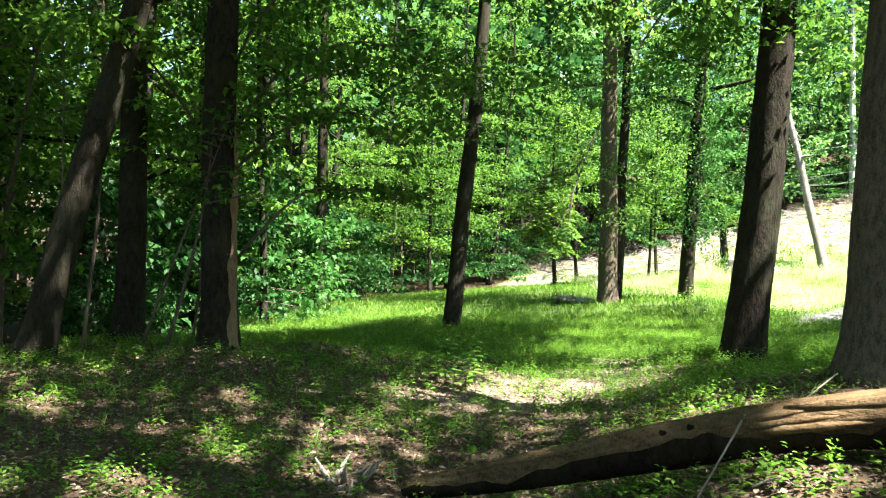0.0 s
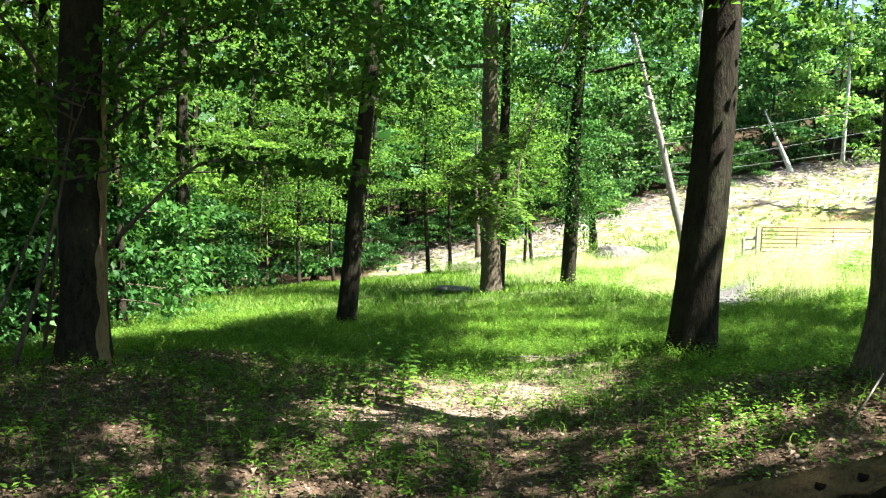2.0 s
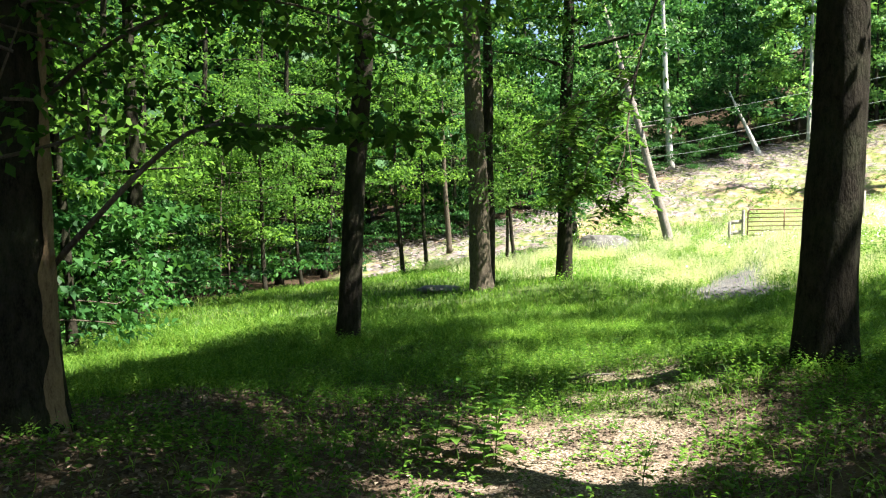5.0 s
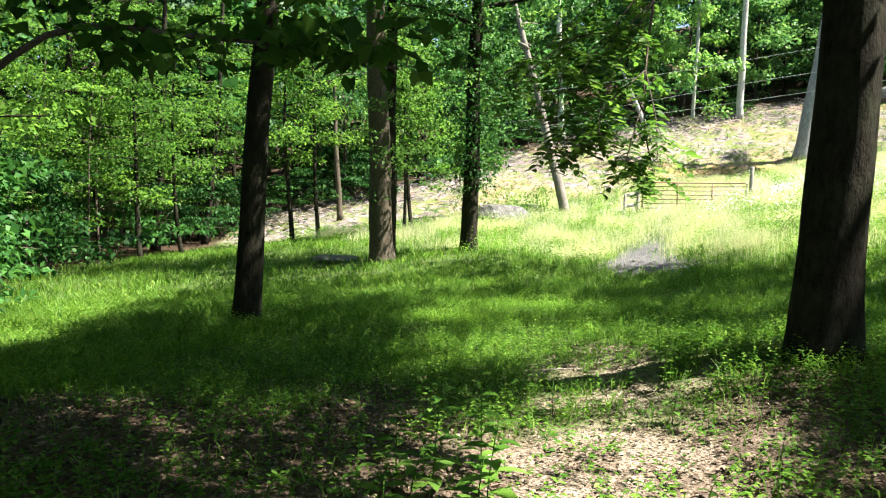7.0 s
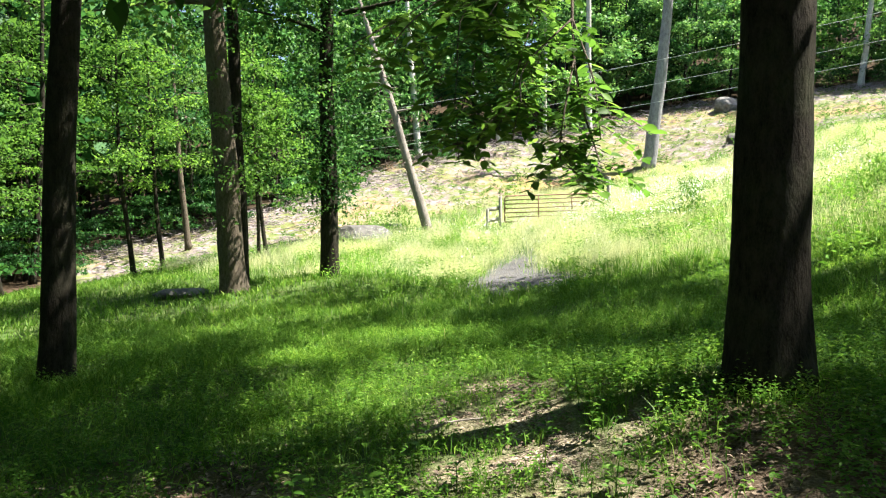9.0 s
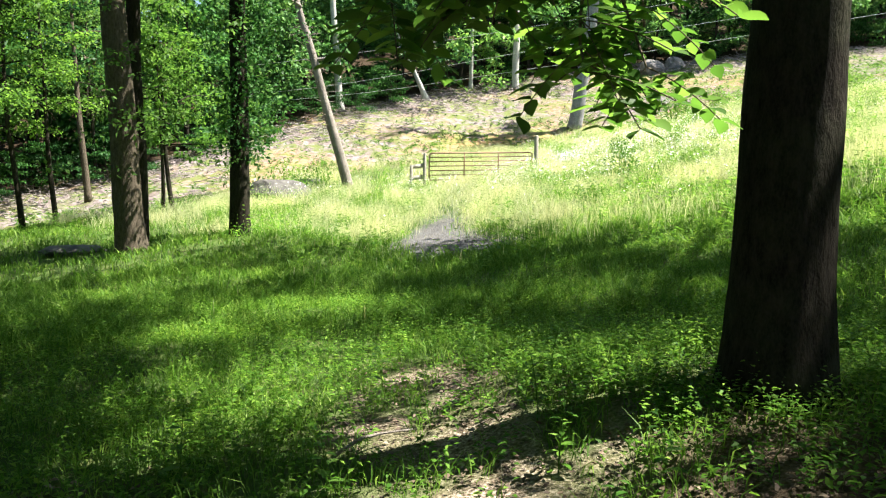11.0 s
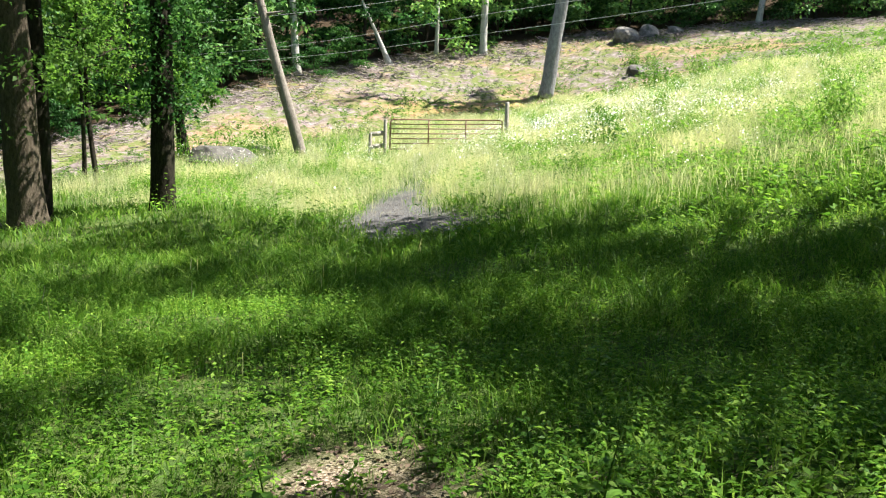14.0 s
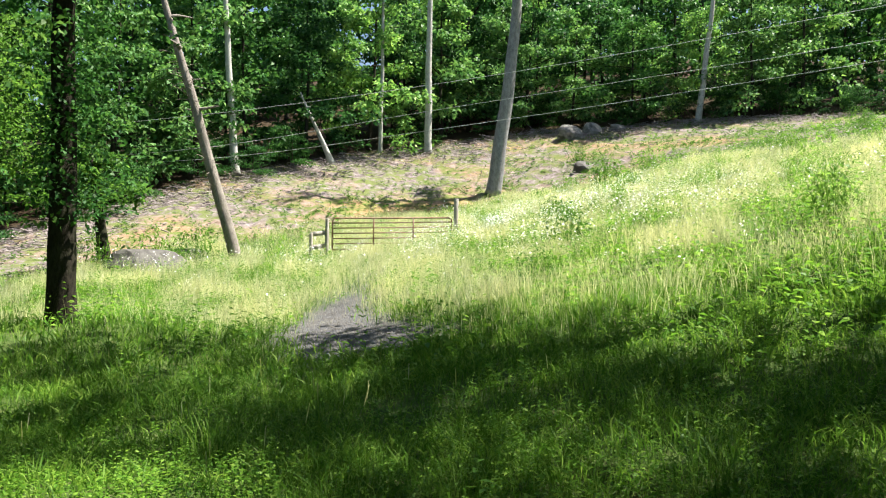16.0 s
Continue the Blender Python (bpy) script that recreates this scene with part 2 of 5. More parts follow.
def ground_material():
    m, t, p, out = material("soil_grass_and_gravel")

    def attr(n):
        a = t.nodes.new("ShaderNodeAttribute")
        a.attribute_name = n
        return a.outputs["Fac"]
    big, mid_, fine = noise_tex(t, .5, 4), noise_tex(t, 5, 5), noise_tex(t, 45, 4)
    turf = ramp(t, mid_, [(.3, (.04, .075, .02)), (.55, (.075, .115, .032)), (.75, (.13, .125, .055))])
    # litter soil: dark brown, with the shade under the trees in its colour
    soil = ramp(t, fine, [(.3, (.03, .02, .014)), (.5, (.065, .045, .031)), (.7, (.14, .10, .072))])
    soil = blend(t, ramp(t, mid_, [(.42, (0, 0, 0)), (.6, (.5, .5, .5))]), soil, (.13, .094, .066))
    # bare trodden soil: pale, with the sunlight on it put into the colour
    soil = blend(t, attr("path"), soil, ramp(t, fine, [(.34, (.06, .043, .03)), (.5, (.21, .165, .125)), (.66, (.46, .39, .32))]))
    # soil inside the woods: shade beneath the crowns painted in as a dark tint
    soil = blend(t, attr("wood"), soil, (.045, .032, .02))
    stone = ramp(t, fine, [(.3, (.035, .035, .038)), (.5, (.085, .085, .09)), (.72, (.20, .20, .205))])
    clay = ramp(t, noise_tex(t, 2.6, 7, None, .7), [(.3, (.045, .036, .036)), (.43, (.13, .106, .104)), (.57, (.23, .196, .195)), (.7, (.34, .305, .305))])
    ochre = ramp(t, noise_tex(t, 3.5, 6, None, .7), [(.3, (.16, .09, .04)), (.6, (.42, .27, .13)), (.72, (.50, .37, .22))])
    clay = blend(t, ramp(t, noise_tex(t, .16, 4), [(.5, (0, 0, 0)), (.66, (.65, .65, .65))]), clay, ochre)
    clay = blend(t, attr("dug"), clay, ochre)
    green = ramp(t, noise_tex(t, .9, 8, None, .75), [(.45, (0, 0, 0)), (.56, (.9, .9, .9))])
    clay = blend(t, green, clay, (.12, .15, .042))
    col = blend(t, attr("litter"), turf, soil)
    col = blend(t, attr("bank"), col, clay)
    col = blend(t, attr("gravel"), col, stone)
    t.links.new(col, p.inputs["Base Color"])
    p.inputs["Roughness"].default_value = .95
    p.inputs["Specular IOR Level"].default_value = .06
    bump(t, p, fine, .8, .03)
    return m


GROUND = ground_material()


def rock_material(name="lichened_rock", dark=(.07, .068, .064), light=(.23, .22, .21)):
    m, t, p, out = material(name)
    n = noise_tex(t, 4, 7, None, .65)
    col = ramp(t, n, [(.3, dark), (.65, light)])
    col = blend(t, ramp(t, noise_tex(t, 1.5, 3), [(.55, (0, 0, 0)), (.7, (.5, .5, .5))]), col, (.16, .17, .11))
    t.links.new(col, p.inputs["Base Color"])
    p.inputs["Roughness"].default_value = .9
    bump(t, p, n, .7, .05)
    return m


ROCK = rock_material()
ROCK_DARK = rock_material("dark_weathered_rock", (.03, .028, .026), (.12, .115, .105))


def metal_material(name, paint, rust):
    m, t, p, out = material(name)
    n = noise_tex(t, 6, 5)
    t.links.new(ramp(t, n, [(.4, paint), (.62, rust)]), p.inputs["Base Color"])
    p.inputs["Roughness"].default_value, p.inputs["Metallic"].default_value = .6, .3
    return m


RUSTY = metal_material("rusty_painted_tube", (.20, .13, .09), (.16, .07, .035))
CABLE = metal_material("aluminium_cable", (.55, .56, .58), (.42, .43, .45))
POST = bark_material("weathered_post_wood", (.16, .14, .12), (.40, .37, .33))


# ---- mesh tools ----
def mesh_of(name, verts, faces):
    """A mesh from an array of vertices and arrays of faces (each array of one face size)."""
    me = bpy.data.meshes.new(name)
    verts = np.asarray(verts, np.float32)
    groups = [np.asarray(f, np.int32) for f in faces if len(f)]
    loops = np.concatenate([g.ravel() for g in groups])
    counts = np.concatenate([np.full(len(g), g.shape[1], np.int32) for g in groups])
    me.vertices.add(len(verts))
    me.vertices.foreach_set("co", verts.ravel())
    me.loops.add(len(loops))
    me.loops.foreach_set("vertex_index", loops)
    me.polygons.add(len(counts))
    me.polygons.foreach_set("loop_start", np.concatenate([[0], np.cumsum(counts)[:-1]]).astype(np.int32))
    me.update(calc_edges=True)
    return me


def placed(name, me, mat, parent=None, label="", smooth=False):
    if mat:
        me.materials.append(mat)
    if smooth:
        me.polygons.foreach_set("use_smooth", np.ones(len(me.polygons), bool))
    ob = new(name, me)
    if parent:
        ob.parent = parent
    if label:
        ob["label"] = label
    return ob


def empty(name, at, turn=0.0, scale=1.0):
    ob = new(name)
    ob.empty_display_size = .2
    ob.matrix_basis = Matrix.LocRotScale(at, Euler((0, 0, turn)), (scale,) * 3)
    return ob


class Geo:
    """Gathers vertices and faces."""

    def __init__(self):
        self.v, self.q, self.t, self.n = [], [], [], 0

    def add(self, verts, quads=(), tris=()):
        verts = np.asarray(verts, float)
        if len(quads):
            self.q.append(np.asarray(quads) + self.n)
        if len(tris):
            self.t.append(np.asarray(tris) + self.n)
        self.v.append(verts)
        self.n += len(verts)

    def mesh(self, name):
        return mesh_of(name, np.concatenate(self.v), [np.concatenate(a) for a in (self.q, self.t) if a])


def tube(geo, pts, radii, seg=8, rough=0.0, seed=0.0, cap=True, ridge=0.0):
    """A bent, tapering, uneven tube along pts."""
    pts, radii = np.asarray(pts, float), np.asarray(radii, float)
    tan = np.gradient(pts, axis=0)
    tan /= np.linalg.norm(tan, axis=1)[:, None] + 1e-9
    ref = np.array([1.0, 0.1, 0]) if abs(tan[0][2]) > .6 else np.array([0, 0, 1.0])
    side = np.cross(tan, ref)
    side /= np.linalg.norm(side, axis=1)[:, None] + 1e-9
    up = np.cross(side, tan)
    a = np.arange(seg) * (2 * np.pi / seg)
    run = np.concatenate([[0], np.cumsum(np.linalg.norm(np.diff(pts, axis=0), axis=1))])
    A, R = np.meshgrid(a, run)
    k = np.ones_like(A)
    if rough:
        k += rough * (np.sin(3 * A + R * 1.3 + seed) * .5 + np.sin(5 * A - R * 2.1 + seed * 2) * .35 + np.sin(2 * A + R * 5 + seed) * .3)
    if ridge:
        k += ridge * (np.sin(11 * A + 1.8 * np.sin(R * 2.6 + seed) + seed) * .5 + np.sin(17 * A + 2.2 * np.sin(R * 3.7 + seed * 2)) * .5) * (.6 + .4 * np.sin(R * 9 + 4 * A))
    ring = pts[:, None, :] + (radii[:, None] * k)[..., None] * (np.cos(A)[..., None] * side[:, None, :] + np.sin(A)[..., None] * up[:, None, :])
    n = len(pts)
    i, j = np.meshgrid(np.arange(n - 1), np.arange(seg), indexing="ij")
    jn = (j + 1) % seg
    quads = np.stack([i * seg + j, i * seg + jn, (i + 1) * seg + jn, (i + 1) * seg + j], -1).reshape(-1, 4)
    verts = ring.reshape(-1, 3)
    tris = []
    if cap:
        verts = np.vstack([verts, pts[0], pts[-1]])
        b, e_ = n * seg, n * seg + 1
        for s in range(seg):
            tris += [(b, (s + 1) % seg, s), (e_, (n - 1) * seg + s, (n - 1) * seg + (s + 1) % seg)]
    geo.add(verts, quads, tris)


def leaves(geo, at, out, up, length, width, fold=.25):
    """Many leaves at once: pointed, folded along the rib. at, out (tip direction), up: arrays; length, width: arrays or numbers."""
    at, out, up = np.asarray(at, float), np.asarray(out, float), np.asarray(up, float)
    out /= np.linalg.norm(out, axis=1)[:, None] + 1e-9
    side = np.cross(up, out)
    side /= np.linalg.norm(side, axis=1)[:, None] + 1e-9
    nrm = np.cross(out, side)
    n = len(at)
    L, Wd = np.broadcast_to(length, n)[:, None], np.broadcast_to(width, n)[:, None]
    mid = at + out * L * .45
    v = np.stack([at, mid + side * Wd * .5 + nrm * Wd * fold, at + out * L - nrm * L * .08, mid - side * Wd * .5 + nrm * Wd * fold], 1).reshape(-1, 3)
    geo.add(v, np.arange(4 * n).reshape(n, 4))


def ovals(geo, at, out, up, length, width, droop=.2):
    """Oval leaves seen near by: a folded, drooping blade of eight faces each."""
    at, out, up = np.asarray(at, float), np.asarray(out, float), np.asarray(up, float)
    out /= np.linalg.norm(out, axis=1)[:, None] + 1e-9
    side = np.cross(up, out)
    side /= np.linalg.norm(side, axis=1)[:, None] + 1e-9
    nrm = np.cross(out, side)
    n = len(at)
    L, Wd = np.broadcast_to(length, n)[:, None], np.broadcast_to(width, n)[:, None]
    rib = [at + out * L * f - nrm * L * droop * f * f for f in (0, .28, .55, .8, 1)]
    cols = [rib[0]]
    for k, w in ((1, .43), (2, .5), (3, .32)):
        cols += [rib[k] + side * Wd * w + nrm * Wd * .12, rib[k], rib[k] - side * Wd * w + nrm * Wd * .12]
    cols.append(rib[4])
    v = np.stack(cols, 1).reshape(-1, 3)
    o = np.arange(n)[:, None, None] * 11
    q = o + np.array([(1, 2, 5, 4), (2, 3, 6, 5), (4, 5, 8, 7), (5, 6, 9, 8)])[None]
    t = o + np.array([(0, 2, 1), (0, 3, 2), (7, 8, 10), (8, 9, 10)])[None]
    geo.add(v, q.reshape(-1, 4), t.reshape(-1, 3))


def leaf_cloud(geo, centres, radii, per, size, flat=.35, tilt=.5, aspect=.62, gaps=None):
    """Sprays of leaves round each centre, in shallow layers; gaps: the foot of a tree whose crown opens over the sunlit ground."""
    centres, radii = np.asarray(centres, float), np.broadcast_to(radii, len(centres))
    c = np.repeat(centres, per, 0)
    r = np.repeat(radii, per)[:, None]
    d = rng.normal(size=c.shape)
    d /= np.linalg.norm(d, axis=1)[:, None] + 1e-9
    d *= (rng.random(len(c)) ** .45)[:, None]
    d[:, 2] *= flat
    at = c + d * r
    out = d * [1, 1, .4] + rng.normal(size=c.shape) * .55
    out[:, 2] -= .25
    up = rng.normal(size=c.shape) * tilt + [0, 0, 1]
    s = size * rng.uniform(.6, 1.25, len(c))
    if gaps is not None:
        k = ~sunlit(*shadow_spot(at + np.array(gaps)))
        at, out, up, s = at[k], out[k], up[k], s[k]
    leaves(geo, at, out, up, s, s * aspect)


def local(root, pts):
    return np.asarray(pts, float) - np.array(root.location)


def smooth_line(pts, n=14):
    pts = np.asarray(pts, float)
    u = np.linspace(0, len(pts) - 1, n)
    i = np.clip(u.astype(int), 0, len(pts) - 2)
    f = (u - i)[:, None]
    p0, p1, p2, p3 = pts[np.maximum(i - 1, 0)], pts[i], pts[i + 1], pts[np.minimum(i + 2, len(pts) - 1)]
    return .5 * (2 * p1 + (p2 - p0) * f + (2 * p0 - 5 * p1 + 4 * p2 - p3) * f ** 2 + (3 * p1 - p0 - 3 * p2 + p3) * f ** 3)


# ---- ground: one sheet to the horizon ----
def spaced(a, b, fine, far_lo, far_hi):
    mid_ = list(np.arange(a, b, fine))
    hi, lo, d = [b], [], fine
    while hi[-1] < far_hi:
        d = min(d * 1.09, 40)
        hi.append(hi[-1] + d)
    x, d = a, fine
    while x > far_lo:
        d = min(d * 1.12, 40)
        x -= d
        lo.append(x)
    return np.array(lo[::-1] + mid_ + hi)


def build_ground():
    xs, ys = spaced(-7, 13, .2, -1500, 12), spaced(1, 28, .22, -1500, 27)
    xs = np.concatenate([xs[xs < 13], spaced(13, 56, .7, 14, 1500)])
    ys = np.concatenate([ys[ys < 28], spaced(28, 60, .6, 29, 1500)])
    X, Y = np.meshgrid(xs, ys)
    Z = terrain(X, Y)
    near = np.exp(-track_distance(X, Y) / 10)
    Z = Z + near * (.018 * wobble(X, Y, .22, 1) + .012 * wobble(X, Y, .09, 4)) + bank_mask(X, Y) * (.12 * wobble(X, Y, .9, 3) + .10 * wobble(X, Y, .4, 5))
    ny, nx = X.shape
    i, j = np.meshgrid(np.arange(ny - 1), np.arange(nx - 1), indexing="ij")
    quads = np.stack([i * nx + j, i * nx + j + 1, (i + 1) * nx + j + 1, (i + 1) * nx + j], -1).reshape(-1, 4)
    me = mesh_of("ground", np.stack([X, Y, Z], -1).reshape(-1, 3), [quads])
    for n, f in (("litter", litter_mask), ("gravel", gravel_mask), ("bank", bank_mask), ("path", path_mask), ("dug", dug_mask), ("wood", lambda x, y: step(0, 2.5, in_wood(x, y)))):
        a = me.attributes.new(n, "FLOAT", "POINT")
        a.data.foreach_set("value", np.ascontiguousarray(f(X, Y).ravel(), np.float32))
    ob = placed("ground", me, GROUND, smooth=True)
    tagged(ob, "uneven ground of grass, leaf litter, gravel and raw clay bank", "ground", kind="structure")


build_ground()


# ---- trees ----
def trunk_line(height, lean, bend=0.0, turn=0.0, n=None, fine_rings=False):
    n = n or max(8, int(height / (.16 if fine_rings else .4)))
    s = np.linspace(0, 1, n)
    z = s * height
    x = lean[0] * z + bend * math.cos(turn) * np.sin(s * 3.1) * height * .03 + .02 * np.sin(z * 1.3 + turn * 5)
    y = lean[1] * z + bend * math.sin(turn) * np.sin(s * 3.1) * height * .03 + .02 * np.sin(z * 1.1 + turn * 3)
    return np.stack([x, y, z], 1)


def tree(name, at, height, girth, lean=(0, 0), bark=BARK, leaf=LEAF, crown_from=.5, spread=3.2, sprays=60, per=60, size=.16, seg=12, label="", group="",
         bend=.6, ridge=.03, flare=1.5, ray=1.0, z=None, offset=(0, 0), gaps=False, inner=.35, layer=.35):
    """A tree: flared trunk, limbs, and a crown of many separate leaves. girth: the trunk's diameter."""
    x, y = at
    root = empty(name, (x, y, (ground_z(x, y) if z is None else z) - .08))
    turn = rng.uniform(0, 6.28)
    line = trunk_line(height, lean, bend, turn, None, seg >= 24)
    s = line[:, 2] / height
    rad = girth / 2 * (1 - .8 * s ** 1.1) * (1 + (flare - 1) * np.exp(-line[:, 2] / .28))
    g = Geo()
    tube(g, line, rad, seg, .05, turn, True, ridge)
    placed("trunk", g.mesh("trunk"), bark, root, smooth=True)
    limbs, tips = Geo(), []
    n = max(4, int(sprays / 5))
    for k in range(n):
        f = crown_from + (1 - crown_from) * (k + .5) / n * .96
        p = np.array([np.interp(f, s, line[:, i]) for i in range(3)])
        a = k * 2.4 + turn
        reach = spread * (1.05 - .65 * max(0, (f - crown_from) / (1 - crown_from))) * rng.uniform(.7, 1.15)
        d = np.array([math.cos(a) + offset[0], math.sin(a) + offset[1], rng.uniform(.1, .55)])
        u = np.linspace(0, 1, 6)
        limb = p + u[:, None] * d * reach + np.stack([.12 * reach * np.sin(u * 4 + k), .12 * reach * np.cos(u * 3 + k) - .12 * reach, -.16 * reach * u * u], 1)
        tube(limbs, limb, girth * .16 * (1 - .85 * u) * (1.2 - f * .6) + .008, 5, cap=False)
        for q in range(max(2, int(round(sprays / n)))):
            w = rng.uniform(inner, 1.0)
            c = np.array([np.interp(w, u, limb[:, i]) for i in range(3)]) + rng.normal(size=3) * reach * np.array([.2, .2, .1])
            tips.append(c)
    placed("branchwork", limbs.mesh("branchwork"), bark, root, smooth=True)["kind"] = "stuff"
    if per:
        g = Geo()
        leaf_cloud(g, tips, spread * .3 * ray * rng.uniform(.7, 1.3, len(tips)), per, size, layer, gaps=root.location if gaps else None)
        placed("crown", g.mesh("crown"), leaf, root)
    return tagged(root, label, "tree", group)


def hero_trees():
    """The trees that stand along the walk and on the meadow."""
    near = "tall trees along the walk"
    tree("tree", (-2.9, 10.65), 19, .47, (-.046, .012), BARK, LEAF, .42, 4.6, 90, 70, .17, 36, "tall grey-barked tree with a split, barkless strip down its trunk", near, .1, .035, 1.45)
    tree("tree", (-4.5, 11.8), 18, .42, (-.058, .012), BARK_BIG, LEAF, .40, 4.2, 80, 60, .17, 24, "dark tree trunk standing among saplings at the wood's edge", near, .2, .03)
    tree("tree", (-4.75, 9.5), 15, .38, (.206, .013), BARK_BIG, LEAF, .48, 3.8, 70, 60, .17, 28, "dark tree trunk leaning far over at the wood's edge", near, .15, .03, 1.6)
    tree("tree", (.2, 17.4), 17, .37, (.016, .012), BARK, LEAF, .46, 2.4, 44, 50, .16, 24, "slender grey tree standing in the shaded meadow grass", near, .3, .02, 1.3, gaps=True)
    tree("tree", (5.9, 29.1), 22, .70, (-.061, .012), BARK_MID, LEAF_PALE, .34, 4.0, 70, 60, .18, 24, "twin-stemmed grey tree with a pale scarred foot in the meadow", near, .1, .03, 1.35)
    tree("tree", (8.55, 28.8), 18, .52, (.012, .012), BARK, LEAF_DARK, .36, 3.2, 80, 60, .17, 24, "grey tree clad in climbing leaves, pale bark near its foot", near, .3, .03, 1.3)
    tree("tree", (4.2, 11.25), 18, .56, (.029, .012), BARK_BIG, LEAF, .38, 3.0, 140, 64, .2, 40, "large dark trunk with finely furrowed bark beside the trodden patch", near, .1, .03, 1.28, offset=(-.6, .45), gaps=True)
    tree("tree", (3.88, 7.15), 21, .60, (-.01, .012), BARK_MID, LEAF, .55, 1.7, 120, 66, .2, 40, "large grey trunk with a flared, moss-tinged foot by the log", near, .1, .035, 1.6, offset=(-.35, .55), gaps=True)
    tree("tree", (14.2, 41.5), 4.2, .5, (-.11, .08), BARK_BIG, LEAF, .5, 1.3, 24, 60, .16, 16, "short dark broken trunk wrapped in leaves below the bank", near, .5)
    g = Geo()
    tube(g, trunk_line(17, (-.03, .012), .3, 1.0, 48), np.linspace(.23, .06, 48), 16, .05, 2, True, .03)
    twin = bpy.data.objects["tree.004"]
    ob = placed("second_stem", g.mesh("second_stem"), BARK_BIG, twin, "darker second stem")
    ob.location = (.42, .75, .05)


def canopy_trees():
    """Unseen trees added beside and behind the walk, to shade it but for the gaps."""
    owners = []
    for x, y, h in [(14.8, 8.2, 18), (16.5, 13, 18), (17.2, 14.6, 18), (19, 9, 19), (11.8, 1.5, 19), (6.5, -1.5, 20), (12.3, 5.4, 18), (12.7, 10.6, 17), (-5.5, 5, 18), (-8, 9, 18), (-2.6, 1.8, 19), (-9.5, 3, 19),
                    (5.4, 1.4, 19), (1.4, -4.5, 20), (-6.2, .2, 19), (8.5, -8, 19), (2.2, 3.1, 19)]:
        owners.append(tree("tree", (x, y), h, .45, (.01, .01), BARK, LEAF, .5, 3.6, 40, 36, .26, 12, "unseen grey-barked tree added to shade the grass", "tall trees along the walk", .3, gaps=True))
    owners += [bpy.data.objects[n] for n in ("tree.003", "tree.006", "tree.007")]
    # outer boughs added overhead to fill the roof of leaves, set by wanted shade
    n = 4300
    gx, gy = rng.uniform(-19, 14, n), rng.uniform(-3, 31, n)
    h = rng.uniform(9.5, 16.5, n)
    pts = np.stack([gx - CAST.x * h, gy - CAST.y * h, terrain(gx, gy) + h], 1)
    thin = (gx > 2) & (gy > 12) & (rng.random(n) < np.where(gy < 17, .5, .33))   # a lighter roof over the meadow
    pts = pts[~sunlit(gx, gy) & ~thin]
    owners.append(tree("tree", (-8.5, 19), 19, .45, (.01, .01), BARK, LEAF, .5, 3.6, 40, 36, .26, 12, "tall grey-barked tree in the western wood", "tall trees along the walk", .3, gaps=True))
    feet = np.array([o.location[:2] for o in owners])
    mine = np.argmin(((pts[:, None, :2] - feet[None]) ** 2).sum(-1), 1)
    for k, owner in enumerate(owners):
        c = pts[mine == k]
        if not len(c):
            continue
        wood, leaf = Geo(), Geo()
        x, y, z = owner.location
        for q in c[::max(1, len(c) // 14)]:
            z1 = min(q[2] - 1.0, z + 12)
            line = smooth_line([(x, y, z1), ((x + q[0]) / 2, (y + q[1]) / 2, (z1 + q[2]) / 2 + .5), q], 8)
            tube(wood, local(owner, line), np.linspace(.07, .012, 8), 6, cap=False)
        bough = placed("bough", wood.mesh("bough"), BARK, owner, smooth=True)
        leaf_cloud(leaf, local(owner, c), .95, 25, .29, .5, gaps=owner.location)
        placed("foliage", leaf.mesh("foliage"), LEAF, bough)


